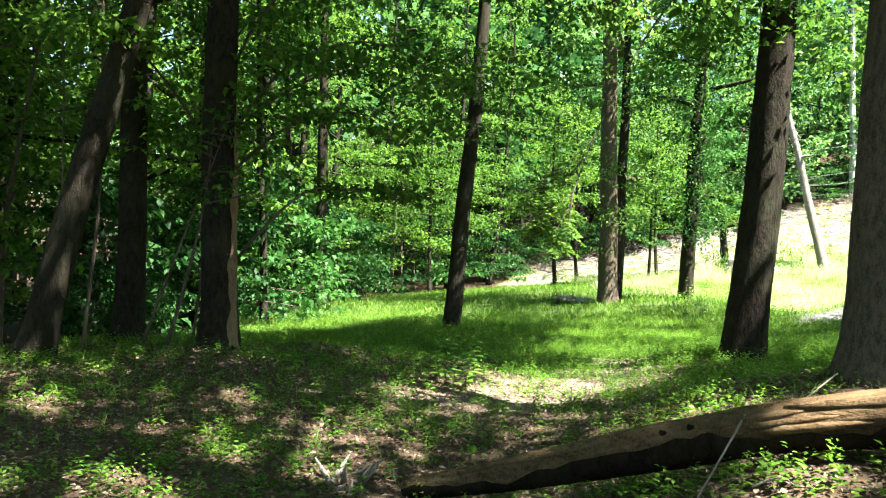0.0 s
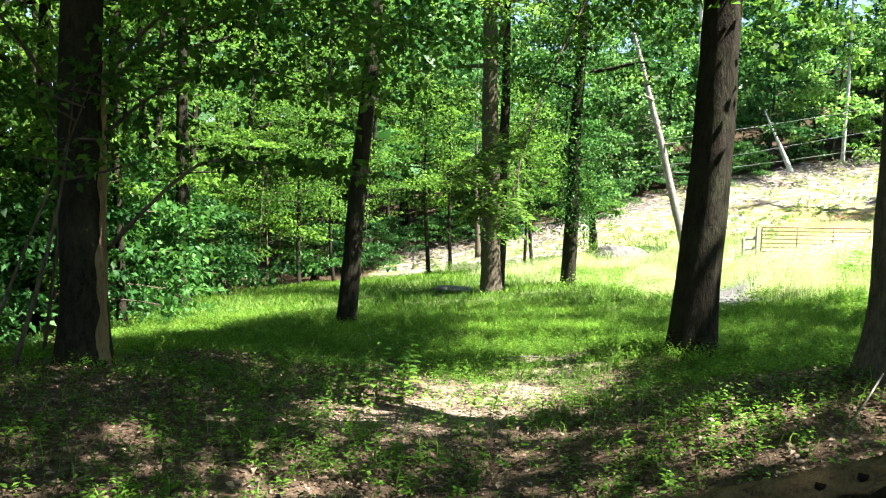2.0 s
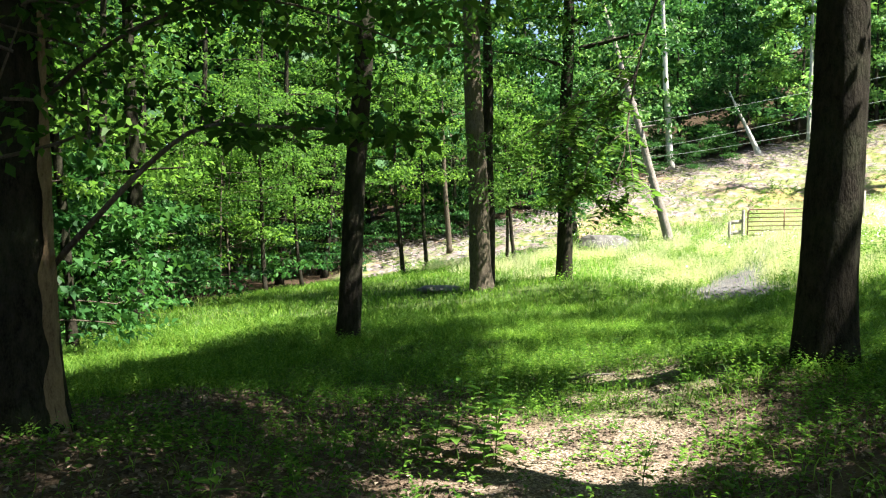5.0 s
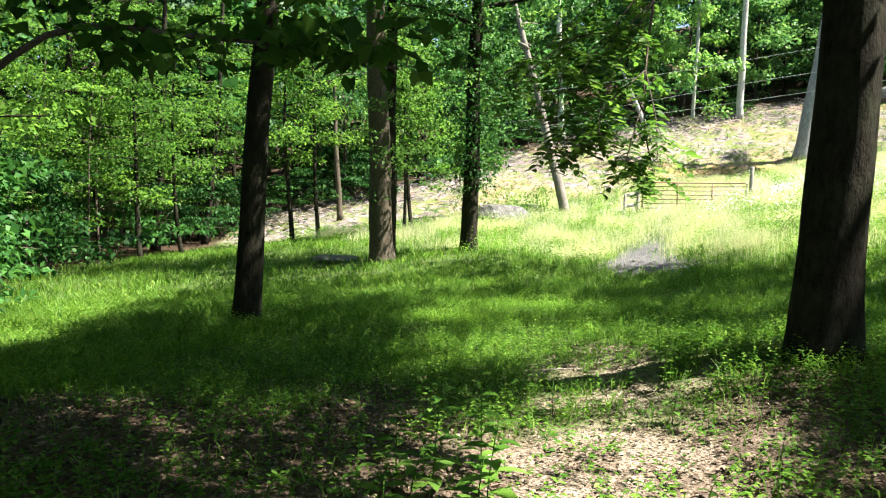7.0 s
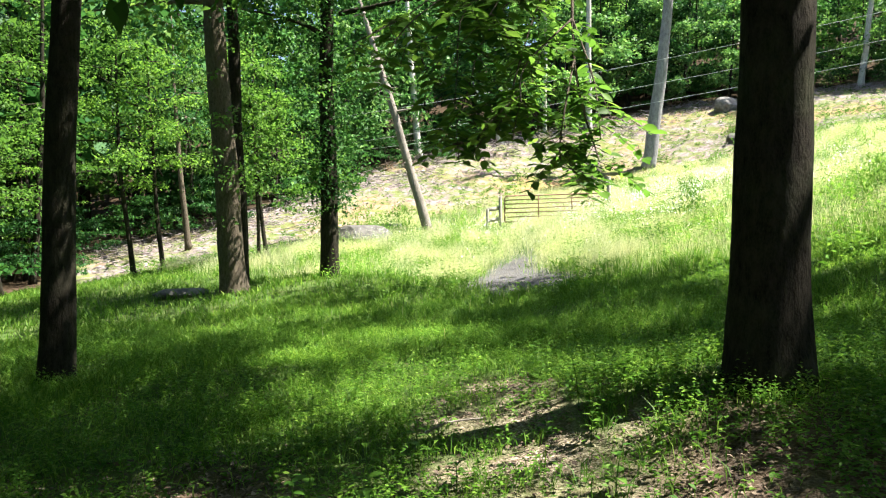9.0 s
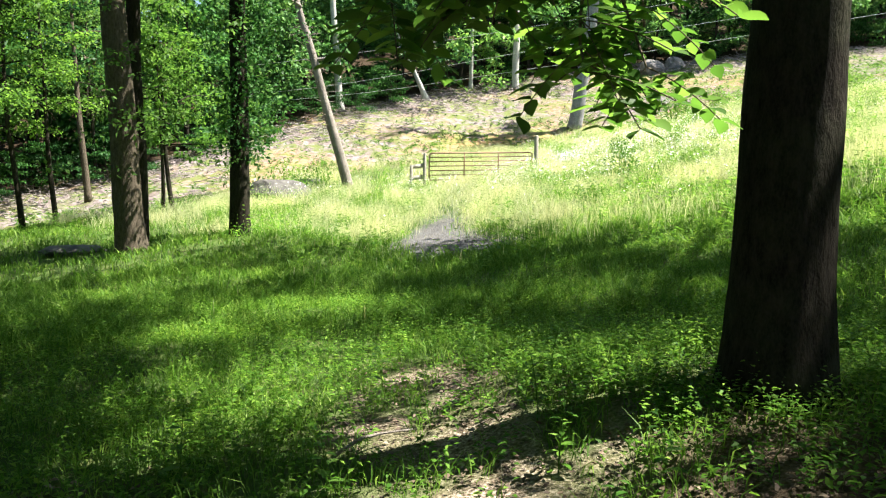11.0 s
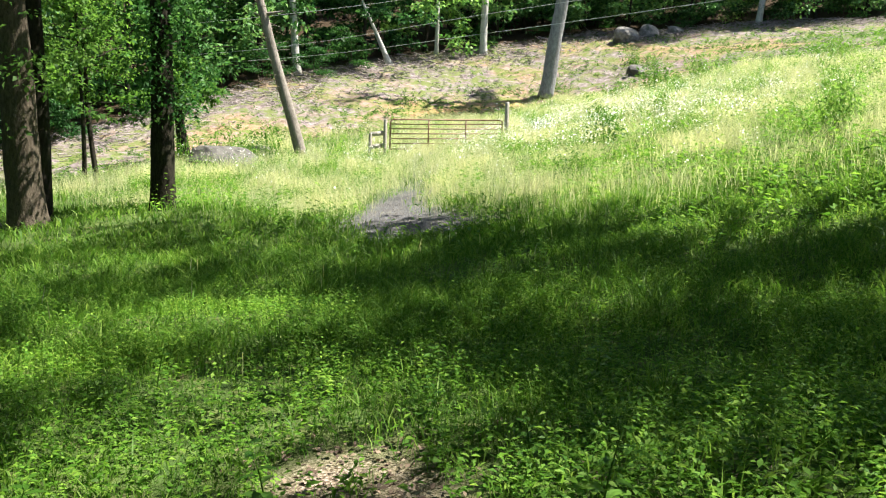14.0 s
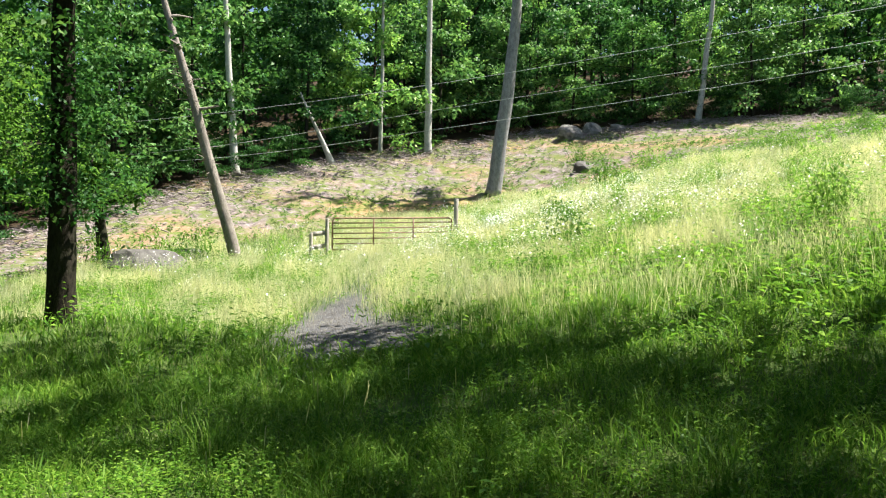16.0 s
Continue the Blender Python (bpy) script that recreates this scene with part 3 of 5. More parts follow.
def thickets():
    """The woods: prototypes grown once, then repeated."""
    spots = []

    def room(x, y, gap):
        return all((x - a) ** 2 + (y - b) ** 2 > max(gap, c) ** 2 for a, b, c in spots)
    protos = {"woodland": [], "sapling": [], "shrub": [], "hill": [], "far_hill": []}

    def put(kind, x, y, size, make):
        lst = protos[kind]
        spots.append((x, y, 0))
        if len(lst) < 4:
            lst.append(make(x, y))
            return
        p = lst[rng.integers(4)]
        copy_thing(p, Matrix.LocRotScale((x, y, ground_z(x, y) - .08), Euler((0, 0, rng.uniform(0, 6.28))), (size,) * 3))

    def woodland(x, y):
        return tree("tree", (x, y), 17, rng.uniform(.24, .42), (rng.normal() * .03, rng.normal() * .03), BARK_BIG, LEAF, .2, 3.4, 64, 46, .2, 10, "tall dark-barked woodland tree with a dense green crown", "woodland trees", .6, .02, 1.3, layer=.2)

    def sapling(x, y):
        return tree("sapling", (x, y), 7.0, .09, (rng.normal() * .06, rng.normal() * .06), TWIG, LEAF, .16, 2.2, 50, 44, .14, 6, "thin understorey sapling with layered green leaves", "understorey saplings", 1.2, 0, 1.1, layer=.16)

    def shrub(x, y):
        return tree("shrub", (x, y), 3.0, .06, (rng.normal() * .1, rng.normal() * .1), TWIG, LEAF_DARK, .08, 2.1, 42, 64, .165, 5, "dense dark green shrub at the wood's edge", "shrubs at the wood's edge", 1.0, 0, 1.1, layer=.2)

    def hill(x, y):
        # every other prototype gets the lit leaf colour, the rest the shaded one
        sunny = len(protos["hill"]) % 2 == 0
        return tree("tree", (x, y), 11.5, .3, (rng.normal() * .03, rng.normal() * .03), BARK, LEAF_FAR_LIT if sunny else LEAF_FAR, .04, 4.0, 80, 50, .35, 8,
                    "hillside tree with sunlight put into its pale leaf colour" if sunny else "hillside tree with shade put into its dark leaf colour", "hillside trees", .6, 0, 1.2, .7, inner=.45, layer=.5)

    def far_hill(x, y):
        return tree("tree", (x, y), 17, .5, (0, 0), BARK, LEAF_FAR, .1, 5.0, 55, 22, .8, 6, "leafy tree high on the wooded hillside", "hillside trees", .6, 0, 1.2, 1.2)
    # western wood
    tries = 0
    while tries < 900 and len(spots) < 48:
        tries += 1
        x, y = rng.uniform(-26, 4), rng.uniform(10, 62)
        if .8 < float(in_wood(x, y)) < 22 and room(x, y, 3.0):
            put("woodland", x, y, rng.uniform(.8, 1.15), woodland)
    for x, y in [(-9.4, 16.5), (-11, 20), (-12.8, 23), (-8.4, 14.2), (-14.5, 27), (-16.5, 31), (-11.5, 17), (-13.5, 19.5)]:
        put("woodland", x, y, rng.uniform(.85, 1.1), woodland)
    for x, y in [(-7.3, 13.0), (-8.6, 15.6), (-6.6, 12.2), (-10.2, 18.2), (-9.6, 14.6), (-7.8, 11.4)]:
        put("sapling", x, y, rng.uniform(.9, 1.2), sapling)
    # unseen woodland added behind the walk and on the slope beside it, blocking skylight
    for k in range(34):
        a = radians(178 + k * 5.2)
        r = (15, 20, 17.5)[k % 3]
        put("woodland", 2 + r * 1.35 * math.cos(a), -2 + r * math.sin(a), rng.uniform(.9, 1.15), woodland)
    for x, y in [(24, 2), (27, -3), (29, 4), (23, -6), (33, 1), (31, -7), (22, 6.5), (36, 6)]:
        put("woodland", x, y, rng.uniform(.9, 1.1), woodland)
    n0 = len(spots)
    tries = 0
    while tries < 900 and len(spots) < n0 + 56:
        tries += 1
        x, y = rng.uniform(-22, 7), rng.uniform(9, 60)
        if .6 < float(in_wood(x, y)) < 16 and room(x, y, 1.6):
            put("sapling", x, y, rng.uniform(.6, 1.25), sapling)
    n0 = len(spots)
    tries = 0
    while tries < 900 and len(spots) < n0 + 54:
        tries += 1
        x, y = rng.uniform(-10, 10), rng.uniform(14, 54)
        if .9 < float(in_wood(x, y)) < 4 and room(x, y, 1.2):
            put("shrub", x, y, rng.uniform(.8, 1.45) if y > 19 else rng.uniform(.4, .8), shrub)
    for x, y, k in [(-6.0, 20.8, 1.1), (-6.8, 22.6, 1.4), (-5.8, 24.8, 1.4), (-7.4, 19, 1.4), (-5.2, 29.5, 1.3), (-4.9, 33, 1.4)]:
        put("shrub", x, y, k, shrub)
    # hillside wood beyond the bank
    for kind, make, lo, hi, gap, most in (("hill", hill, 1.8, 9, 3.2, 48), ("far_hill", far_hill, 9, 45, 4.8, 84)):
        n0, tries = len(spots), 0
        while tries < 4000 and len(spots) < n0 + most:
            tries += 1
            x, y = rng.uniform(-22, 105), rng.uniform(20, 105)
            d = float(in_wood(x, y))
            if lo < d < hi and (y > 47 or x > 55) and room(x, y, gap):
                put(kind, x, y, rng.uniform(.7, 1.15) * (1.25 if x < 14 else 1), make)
    for x, y, k in [(.5, 56, 1.5), (-3, 58, 1.4), (3.5, 60, 1.5), (-7, 55, 1.3), (7, 63, 1.5), (-11, 60, 1.4), (-9, 48, 1.2)]:
        put("far_hill", x, y, k, far_hill)
    n0 = len(spots)
    tries = 0
    while tries < 900 and len(spots) < n0 + 60:
        tries += 1
        x, y = rng.uniform(4, 75), rng.uniform(20, 66)
        if .2 < float(in_wood(x, y)) < 2.6 and room(x, y, 1.3):
            put("shrub", x, y, rng.uniform(.45, 1.0), shrub)
    # sunlit young trees on the meadow's far side
    for x, y, s in [(5.5, 40.3, 1.1), (6.4, 39.6, 1.0), (1.0, 40, .9), (9.7, 37.3, .9), (9.1, 36.6, .75), (-.6, 37.6, 1.0), (11.6, 54.6, 1.2), (2.5, 49, 1.3), (5.2, 56, 1.4), (-2, 41.5, 1.1), (9, 56.5, 1.3), (14.5, 56, 1.2), (-.5, 47, 1.3)]:
        tree("sapling", (x, y), 9 * s, .2 * s, (-.05, .03), BARK, LEAF if x < 10 else LEAF_PALE, .34, 2.3 * s, 60, 50, .15, 8, "young sunlit tree with pale green leaves on the meadow", "young meadow trees", 1.0, 0, 1.2)


def edge_trunks():
    """Bare pale trunks along the far edge and the dead leaning tree."""
    tree("tree", (19, 41), 15, .48, (-.235, .195), BARK_DEAD, LEAF, .35, 1.0, 40, 0, .1, 16, "dead leaning tree with short bare twigs", "", .35, .03, 1.2)
    tree("tree", (39.6, 46.9), 24, .92, (.03, -.055), POLE_BARK, LEAF_FAR, .8, 2.6, 20, 24, .3, 20, "tall grey smooth trunk standing at the foot of the bank", "", .9, .01, 1.15)
    pale = "pale trunks at the wood's edge"
    for x, y, h, w, lean in [(29.5, 60, 22, .52, (-.054, .025)), (43, 56.5, 24, .56, (.002, -.028)), (40.5, 59, 22, .32, (-.024, -.004)), (62.5, 46, 20, .52, (.07, -.09))]:
        tree("tree", (x, y), h, w, lean, BARK_PALE, LEAF_FAR, .62, 3.2, 60, 40, .3, 12, "slim pale-barked tree at the edge of the hillside wood", pale, .4, .01, 1.2)
    tree("tree", (36, 58.5), 5.0, .42, (-.34, .3), BARK_PALE, LEAF_FAR, .5, .6, 10, 0, .1, 10, "broken pale trunk leaning at the wood's edge", pale, .3)
    tree("tree", (9.9, 49.5), 12, .34, (-.046, .07), BARK_MID, LEAF_FAR, .45, 3.0, 60, 40, .22, 12, "grey-barked young tree at the foot of the wooded hill", "hillside trees", .4, .01, 1.2)
    tree("tree", (-4.36, 29.05), 16, .50, (-.063, .012), BARK_BIG, LEAF, .5, 3, 60, 60, .17, 16, "dark trunk with a bleached barkless streak", "woodland trees", .2)
    tree("tree", (-4.6, 21.4), 15, .21, (-.082, .012), BARK_BIG, LEAF, .5, 2.6, 50, 60, .16, 12, "thin dark woodland trunk", "woodland trees", .2)
    tree("tree", (-5.34, 28.4), 15, .28, (-.066, .012), BARK_BIG, LEAF, .5, 2.6, 50, 60, .16, 12, "thin dark woodland trunk", "woodland trees", .2)


def thin_stems():
    """Bare thin stems among the trunks at the wood's edge."""
    for x, y, h, w, lean in [(-4.25, 9.75, 9, .05, (-.06, 0)), (-3.75, 10.2, 3.2, .045, (.3, .02)), (-3.4, 10.15, 3.0, .055, (.13, .0)), (-4.9, 10.4, 7, .04, (-.12, .05)), (-5.6, 9.2, 6, .05, (-.1, .0)), (-3.9, 12.8, 6, .05, (.05, 0))]:
        tree("sapling", (x, y), h, w, lean, TWIG, LEAF, .6, .9, 12, 16, .1, 7, "thin bare stem at the dark wood's edge", "thin stems at the wood's edge", 1.0, 0, 1.1)


hero_trees()
thin_stems()
canopy_trees()
thickets()
edge_trunks()


# ---- grass and weeds ----
def scatter(n, x0, x1, y0, y1, keep):
    x, y = rng.uniform(x0, x1, n), rng.uniform(y0, y1, n)
    k = rng.random(n) < keep(x, y)
    return x[k], y[k]


def blades(geo, x, y, height, width, lean=.45):
    """Bent grass blades: a quad and a pointed tip each."""
    n = len(x)
    z = terrain(x, y) - .01
    a, b = rng.uniform(0, 6.28, n), rng.uniform(0, 6.28, n)
    side = np.stack([np.cos(a), np.sin(a), np.zeros(n)], 1) * (width / 2)[:, None]
    over = np.stack([np.cos(b), np.sin(b), np.zeros(n)], 1) * (height * lean * (.2 + rng.random(n)))[:, None]
    base = np.stack([x, y, z], 1)
    up = np.stack([np.zeros(n), np.zeros(n), height], 1)
    mid_ = base + up * .5 + over * .28
    v = np.stack([base, mid_ + side, base + up * (1 - lean * .3) + over, mid_ - side], 1).reshape(-1, 3)
    geo.add(v, np.arange(4 * n).reshape(n, 4))


def meadow():
    g = Geo()

    def turf(x, y):
        return (1 - .93 * litter_mask(x, y)) * (1 - .97 * step(.3, .75, path_mask(x, y))) * (1 - gravel_mask(x, y)) * (1 - bank_mask(x, y)) * (in_wood(x, y) < 1)
    for n, far, h, w in [(190000, 7, .16, .008), (300000, 14, .22, .012), (240000, 30, .26, .026)]:
        box = {7: (-5, 9, 6, 18), 14: (-6, 16, 6, 27), 30: (-6, 40, 14, 48)}[far]
        x, y = scatter(n, *box, lambda x, y: turf(x, y) * np.where(track_distance(x, y) < far, 1.0, .1) * (track_distance(x, y) > (0 if far == 7 else far * .3)) * (.35 + .65 * step(-.8, .6, wobble(x, y, 1.1, 7))))
        k = rng.uniform(.5, 1.4, len(x)) * (1 + .35 * wobble(x, y, .8, 9))
        blades(g, x, y, h * k, w * rng.uniform(.7, 1.3, len(x)), .8)
    tagged(placed("meadow_grass", g.mesh("meadow_grass"), GRASS), "short green meadow grass, thick and uneven", "grass", kind="stuff")
    g = Geo()

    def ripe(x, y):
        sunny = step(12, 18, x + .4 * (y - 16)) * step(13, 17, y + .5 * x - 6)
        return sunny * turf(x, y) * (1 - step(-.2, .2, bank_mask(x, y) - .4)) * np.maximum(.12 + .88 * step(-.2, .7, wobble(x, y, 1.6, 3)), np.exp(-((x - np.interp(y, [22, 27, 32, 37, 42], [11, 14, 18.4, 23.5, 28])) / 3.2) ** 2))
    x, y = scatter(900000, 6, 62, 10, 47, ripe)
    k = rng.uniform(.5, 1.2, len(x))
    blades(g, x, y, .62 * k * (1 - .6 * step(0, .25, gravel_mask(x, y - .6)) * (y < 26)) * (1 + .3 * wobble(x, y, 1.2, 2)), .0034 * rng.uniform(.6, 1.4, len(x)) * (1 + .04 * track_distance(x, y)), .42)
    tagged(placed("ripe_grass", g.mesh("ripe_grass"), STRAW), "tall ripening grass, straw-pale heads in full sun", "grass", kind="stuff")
    g = Geo()
    x, y = scatter(62000, -5, 15, 8, 25, lambda x, y: turf(x, y) * np.exp(-np.maximum(track_distance(x, y) - 4, 0) / 7) * (.3 + .7 * step(-.5, .6, wobble(x, y, .6, 8))))
    weeds(g, x, y, .22, .05, 7)
    x, y = scatter(40000, 5, 60, 12, 46, lambda x, y: step(9, 14, x + .25 * (y - 14)) * turf(x, y) * step(-.5, .5, -wobble(x, y, 1.6, 3)) * .75)
    weeds(g, x, y, .6, .13, 6)
    tagged(placed("meadow_weeds", g.mesh("meadow_weeds"), FORB), "leafy green weeds standing among the tall grass", "weeds", kind="stuff")
    g = Geo()
    x, y = scatter(120000, 12, 46, 18, 44, lambda x, y: turf(x, y) * (step(.2, .8, wobble(x, y, 1.5, 5)) * (.25 * np.exp(-((x - 23) ** 2 + (y - 30) ** 2) / 90) + .06) + .9 * step(-.3, .6, wobble(x, y, 1.1, 5)) * np.exp(-((x - 25) ** 2 + (y - 31) ** 2) / 26) + .7 * step(-.2, .6, wobble(x, y, .8, 4)) * np.exp(-((x - 20) ** 2 + (y - 24.3) ** 2) / 9)))
    heads(g, x, y)
    tagged(placed("wildflowers", g.mesh("wildflowers"), PETAL), "small white wildflowers scattered through tall grass", "flowers", kind="stuff")


def weeds(geo, x, y, height, size, count):
    """Upright weeds: leaves set round an unseen-thin stalk."""
    n = len(x)
    hgt = height * rng.uniform(.4, 1.3, n)
    z = terrain(x, y)
    base = np.repeat(np.stack([x, y, z], 1), count, 0)
    f = np.tile(np.linspace(.25, 1, count), n)
    h = np.repeat(hgt, count)
    a = rng.uniform(0, 6.28, n * count)
    out = np.stack([np.cos(a), np.sin(a), rng.uniform(-.2, .6, n * count)], 1)
    at = base + np.stack([np.zeros(n * count), np.zeros(n * count), f * h], 1) + out * [.01, .01, 0]
    s = size * rng.uniform(.6, 1.3, n * count) * (1.25 - .6 * f)
    leaves(geo, at, out, rng.normal(size=at.shape) * .25 + [0, 0, 1], s, s * .45)


def heads(geo, x, y):
    n = len(x)
    z = terrain(x, y) + rng.uniform(.55, .95, n)
    a = np.arange(6) * math.pi / 3
    r = rng.uniform(.008, .022, n)
    tilt = rng.normal(size=(n, 2)) * .4
    ring = np.stack([np.cos(a), np.sin(a)], 1)
    off = ring[None] * r[:, None, None]
    dz = (ring[None] * tilt[:, None, :]).sum(-1) * r[:, None]
    v = np.concatenate([np.stack([x, y, z + .01], 1)[:, None, :], np.concatenate([np.stack([x, y], 1)[:, None, :] + off, (z[:, None] + dz)[..., None]], -1)], 1).reshape(-1, 3)
    o = np.arange(n)[:, None, None] * 7
    k = np.arange(6)
    geo.add(v, (), (o + np.stack([np.zeros(6, int), 1 + k, 1 + (k + 1) % 6], 1)[None]).reshape(-1, 3))


def wood_floor():
    """Dead leaves, seedlings and sparse blades under the trees."""
    g = Geo()
    x, y = scatter(125000, -8, 8, .5, 17, lambda x, y: np.clip(litter_mask(x, y), 0, 1) * (1 + .5 * path_mask(x, y)) * np.exp(-np.maximum(track_distance(x, y) - 4, 0) / 4))
    n = len(x)
    a = rng.uniform(0, 6.28, n)
    at = np.stack([x, y, terrain(x, y) + rng.uniform(.0, .035, n)], 1)
    s = rng.uniform(.02, .055, n) * (1 + .5 * rng.random(n) ** 3) * (1 - .3 * path_mask(x, y))
    leaves(g, at, np.stack([np.cos(a), np.sin(a), rng.normal(size=n) * .25], 1), rng.normal(size=(n, 3)) * .35 + [0, 0, 1], s, s * .6, .2)
    tagged(placed("leaf_litter", g.mesh("leaf_litter"), LITTER), "dry brown fallen leaves and crumbs of bark", "leaf litter", kind="stuff")
    g = Geo()
    x, y = scatter(42000, -9, 9, .8, 20, lambda x, y: (.2 + .8 * step(-.3, .7, wobble(x, y, .9, 6))) * np.clip(litter_mask(x, y) + .25, 0, 1) * np.exp(-np.maximum(track_distance(x, y) - 5, 0) / 5)
                   * (1 - .88 * path_mask(x, y)))
    weeds(g, x, y, .13, .055, 7)
    x, y = scatter(7500, 2.2, 7.5, 8.6, 13.4, lambda x, y: (1 - path_mask(x, y)) * step(2.8, 3.6, x - .25 * (y - 11)) * (.3 + .7 * step(-.5, .5, wobble(x, y, .5, 3))))
    weeds(g, x, y, .17, .05, 9)
    tagged(placed("undergrowth", g.mesh("undergrowth"), FORB), "low green seedlings and weeds on the wood's floor", "undergrowth", kind="stuff")


meadow()
wood_floor()


# ---- boughs, leaves and plants near the walk ----
def arching_sapling():
    """The young tree behind the split trunk, whose boughs reach out over the grass."""
    x, y = -3.25, 11.5
    root = empty("sapling", (x, y, ground_z(x, y) - .05))
    boughs = [[(-3.2, 11.45, .5), (-2.75, 10.75, .95), (-2.36, 10.05, 1.28), (-2.0, 10.0, 1.68), (-1.67, 9.98, 1.92), (-1.2, 9.98, 1.94), (-.66, 9.93, 1.93), (-.2, 9.9, 1.88)],
              [(-3.25, 11.5, 1.6), (-3.1, 11.3, 2.02), (-2.56, 11.15, 2.58), (-1.95, 11, 2.93), (-1.18, 10.6, 2.96), (-.2, 10.2, 2.6)],
              [(-3.25, 11.5, 2.2), (-2.9, 11.7, 3.0), (-2.0, 12.0, 3.7), (-.8, 12.2, 4.1), (.6, 12.2, 4.0)],
              [(-3.25, 11.5, 2.0), (-2.9, 11.2, 2.9), (-2.1, 10.6, 3.6), (-1.0, 10.0, 3.75), (.15, 9.6, 3.1)],
              [(-3.25, 11.5, 2.6), (-3.4, 11.9, 3.8), (-3.0, 12.6, 4.8), (-2.0, 13.2, 5.2)],
              [(-3.25, 11.5, 1.2), (-3.6, 11.9, 2.2), (-4.2, 12.3, 2.9), (-5, 12.5, 3.1)],
              [(-3.25, 11.5, 2.6), (-3.0, 11.2, 3.8), (-2.2, 10.8, 4.7), (-1.0, 10.5, 5.0), (.4, 10.3, 4.6)],
              [(-3.25, 11.5, 2.2), (-3.7, 11.0, 3.0), (-4.1, 10.0, 3.6), (-4.3, 9.0, 3.5)]]
    g = Geo()
    tube(g, local(root, smooth_line([(x, y, ground_z(x, y)), (-3.27, 11.5, 1.0), (-3.22, 11.48, 2.2), (-3.25, 11.55, 4.2)], 12)), np.linspace(.05, .018, 12), 8, .05)
    placed("trunk", g.mesh("trunk"), TWIG, root, smooth=True)
    for which, pts in enumerate(boughs):
        g, f = Geo(), Geo()
        line = smooth_line(pts, 18)
        tube(g, local(root, line), np.linspace(.027, .006, 18), 7, .08)
        bough = placed("bough", g.mesh("bough"), TWIG, root, smooth=True)
        c = []
        for k in range(30 if which else 11):
            u = rng.uniform(.35, 1)
            p = np.array([np.interp(u, np.linspace(0, 1, 18), line[:, i]) for i in range(3)])
            c.append(p + rng.normal(size=3) * [.38, .38, .10])
        leaf_cloud(f, local(root, c), .36, 30, .11, .22, .35, .72)
        placed("foliage", f.mesh("foliage"), LEAF, bough)
    return tagged(root, "thin young tree with arching boughs and layered leaves", "tree")


def sprays_on(root, centres, radius, per, size, mat, name="foliage", flat=.4, gaps=False):
    g = Geo()
    leaf_cloud(g, local(root, centres), radius, per, size, flat, gaps=root.location if gaps else None)
    return placed(name, g.mesh(name), mat, root)


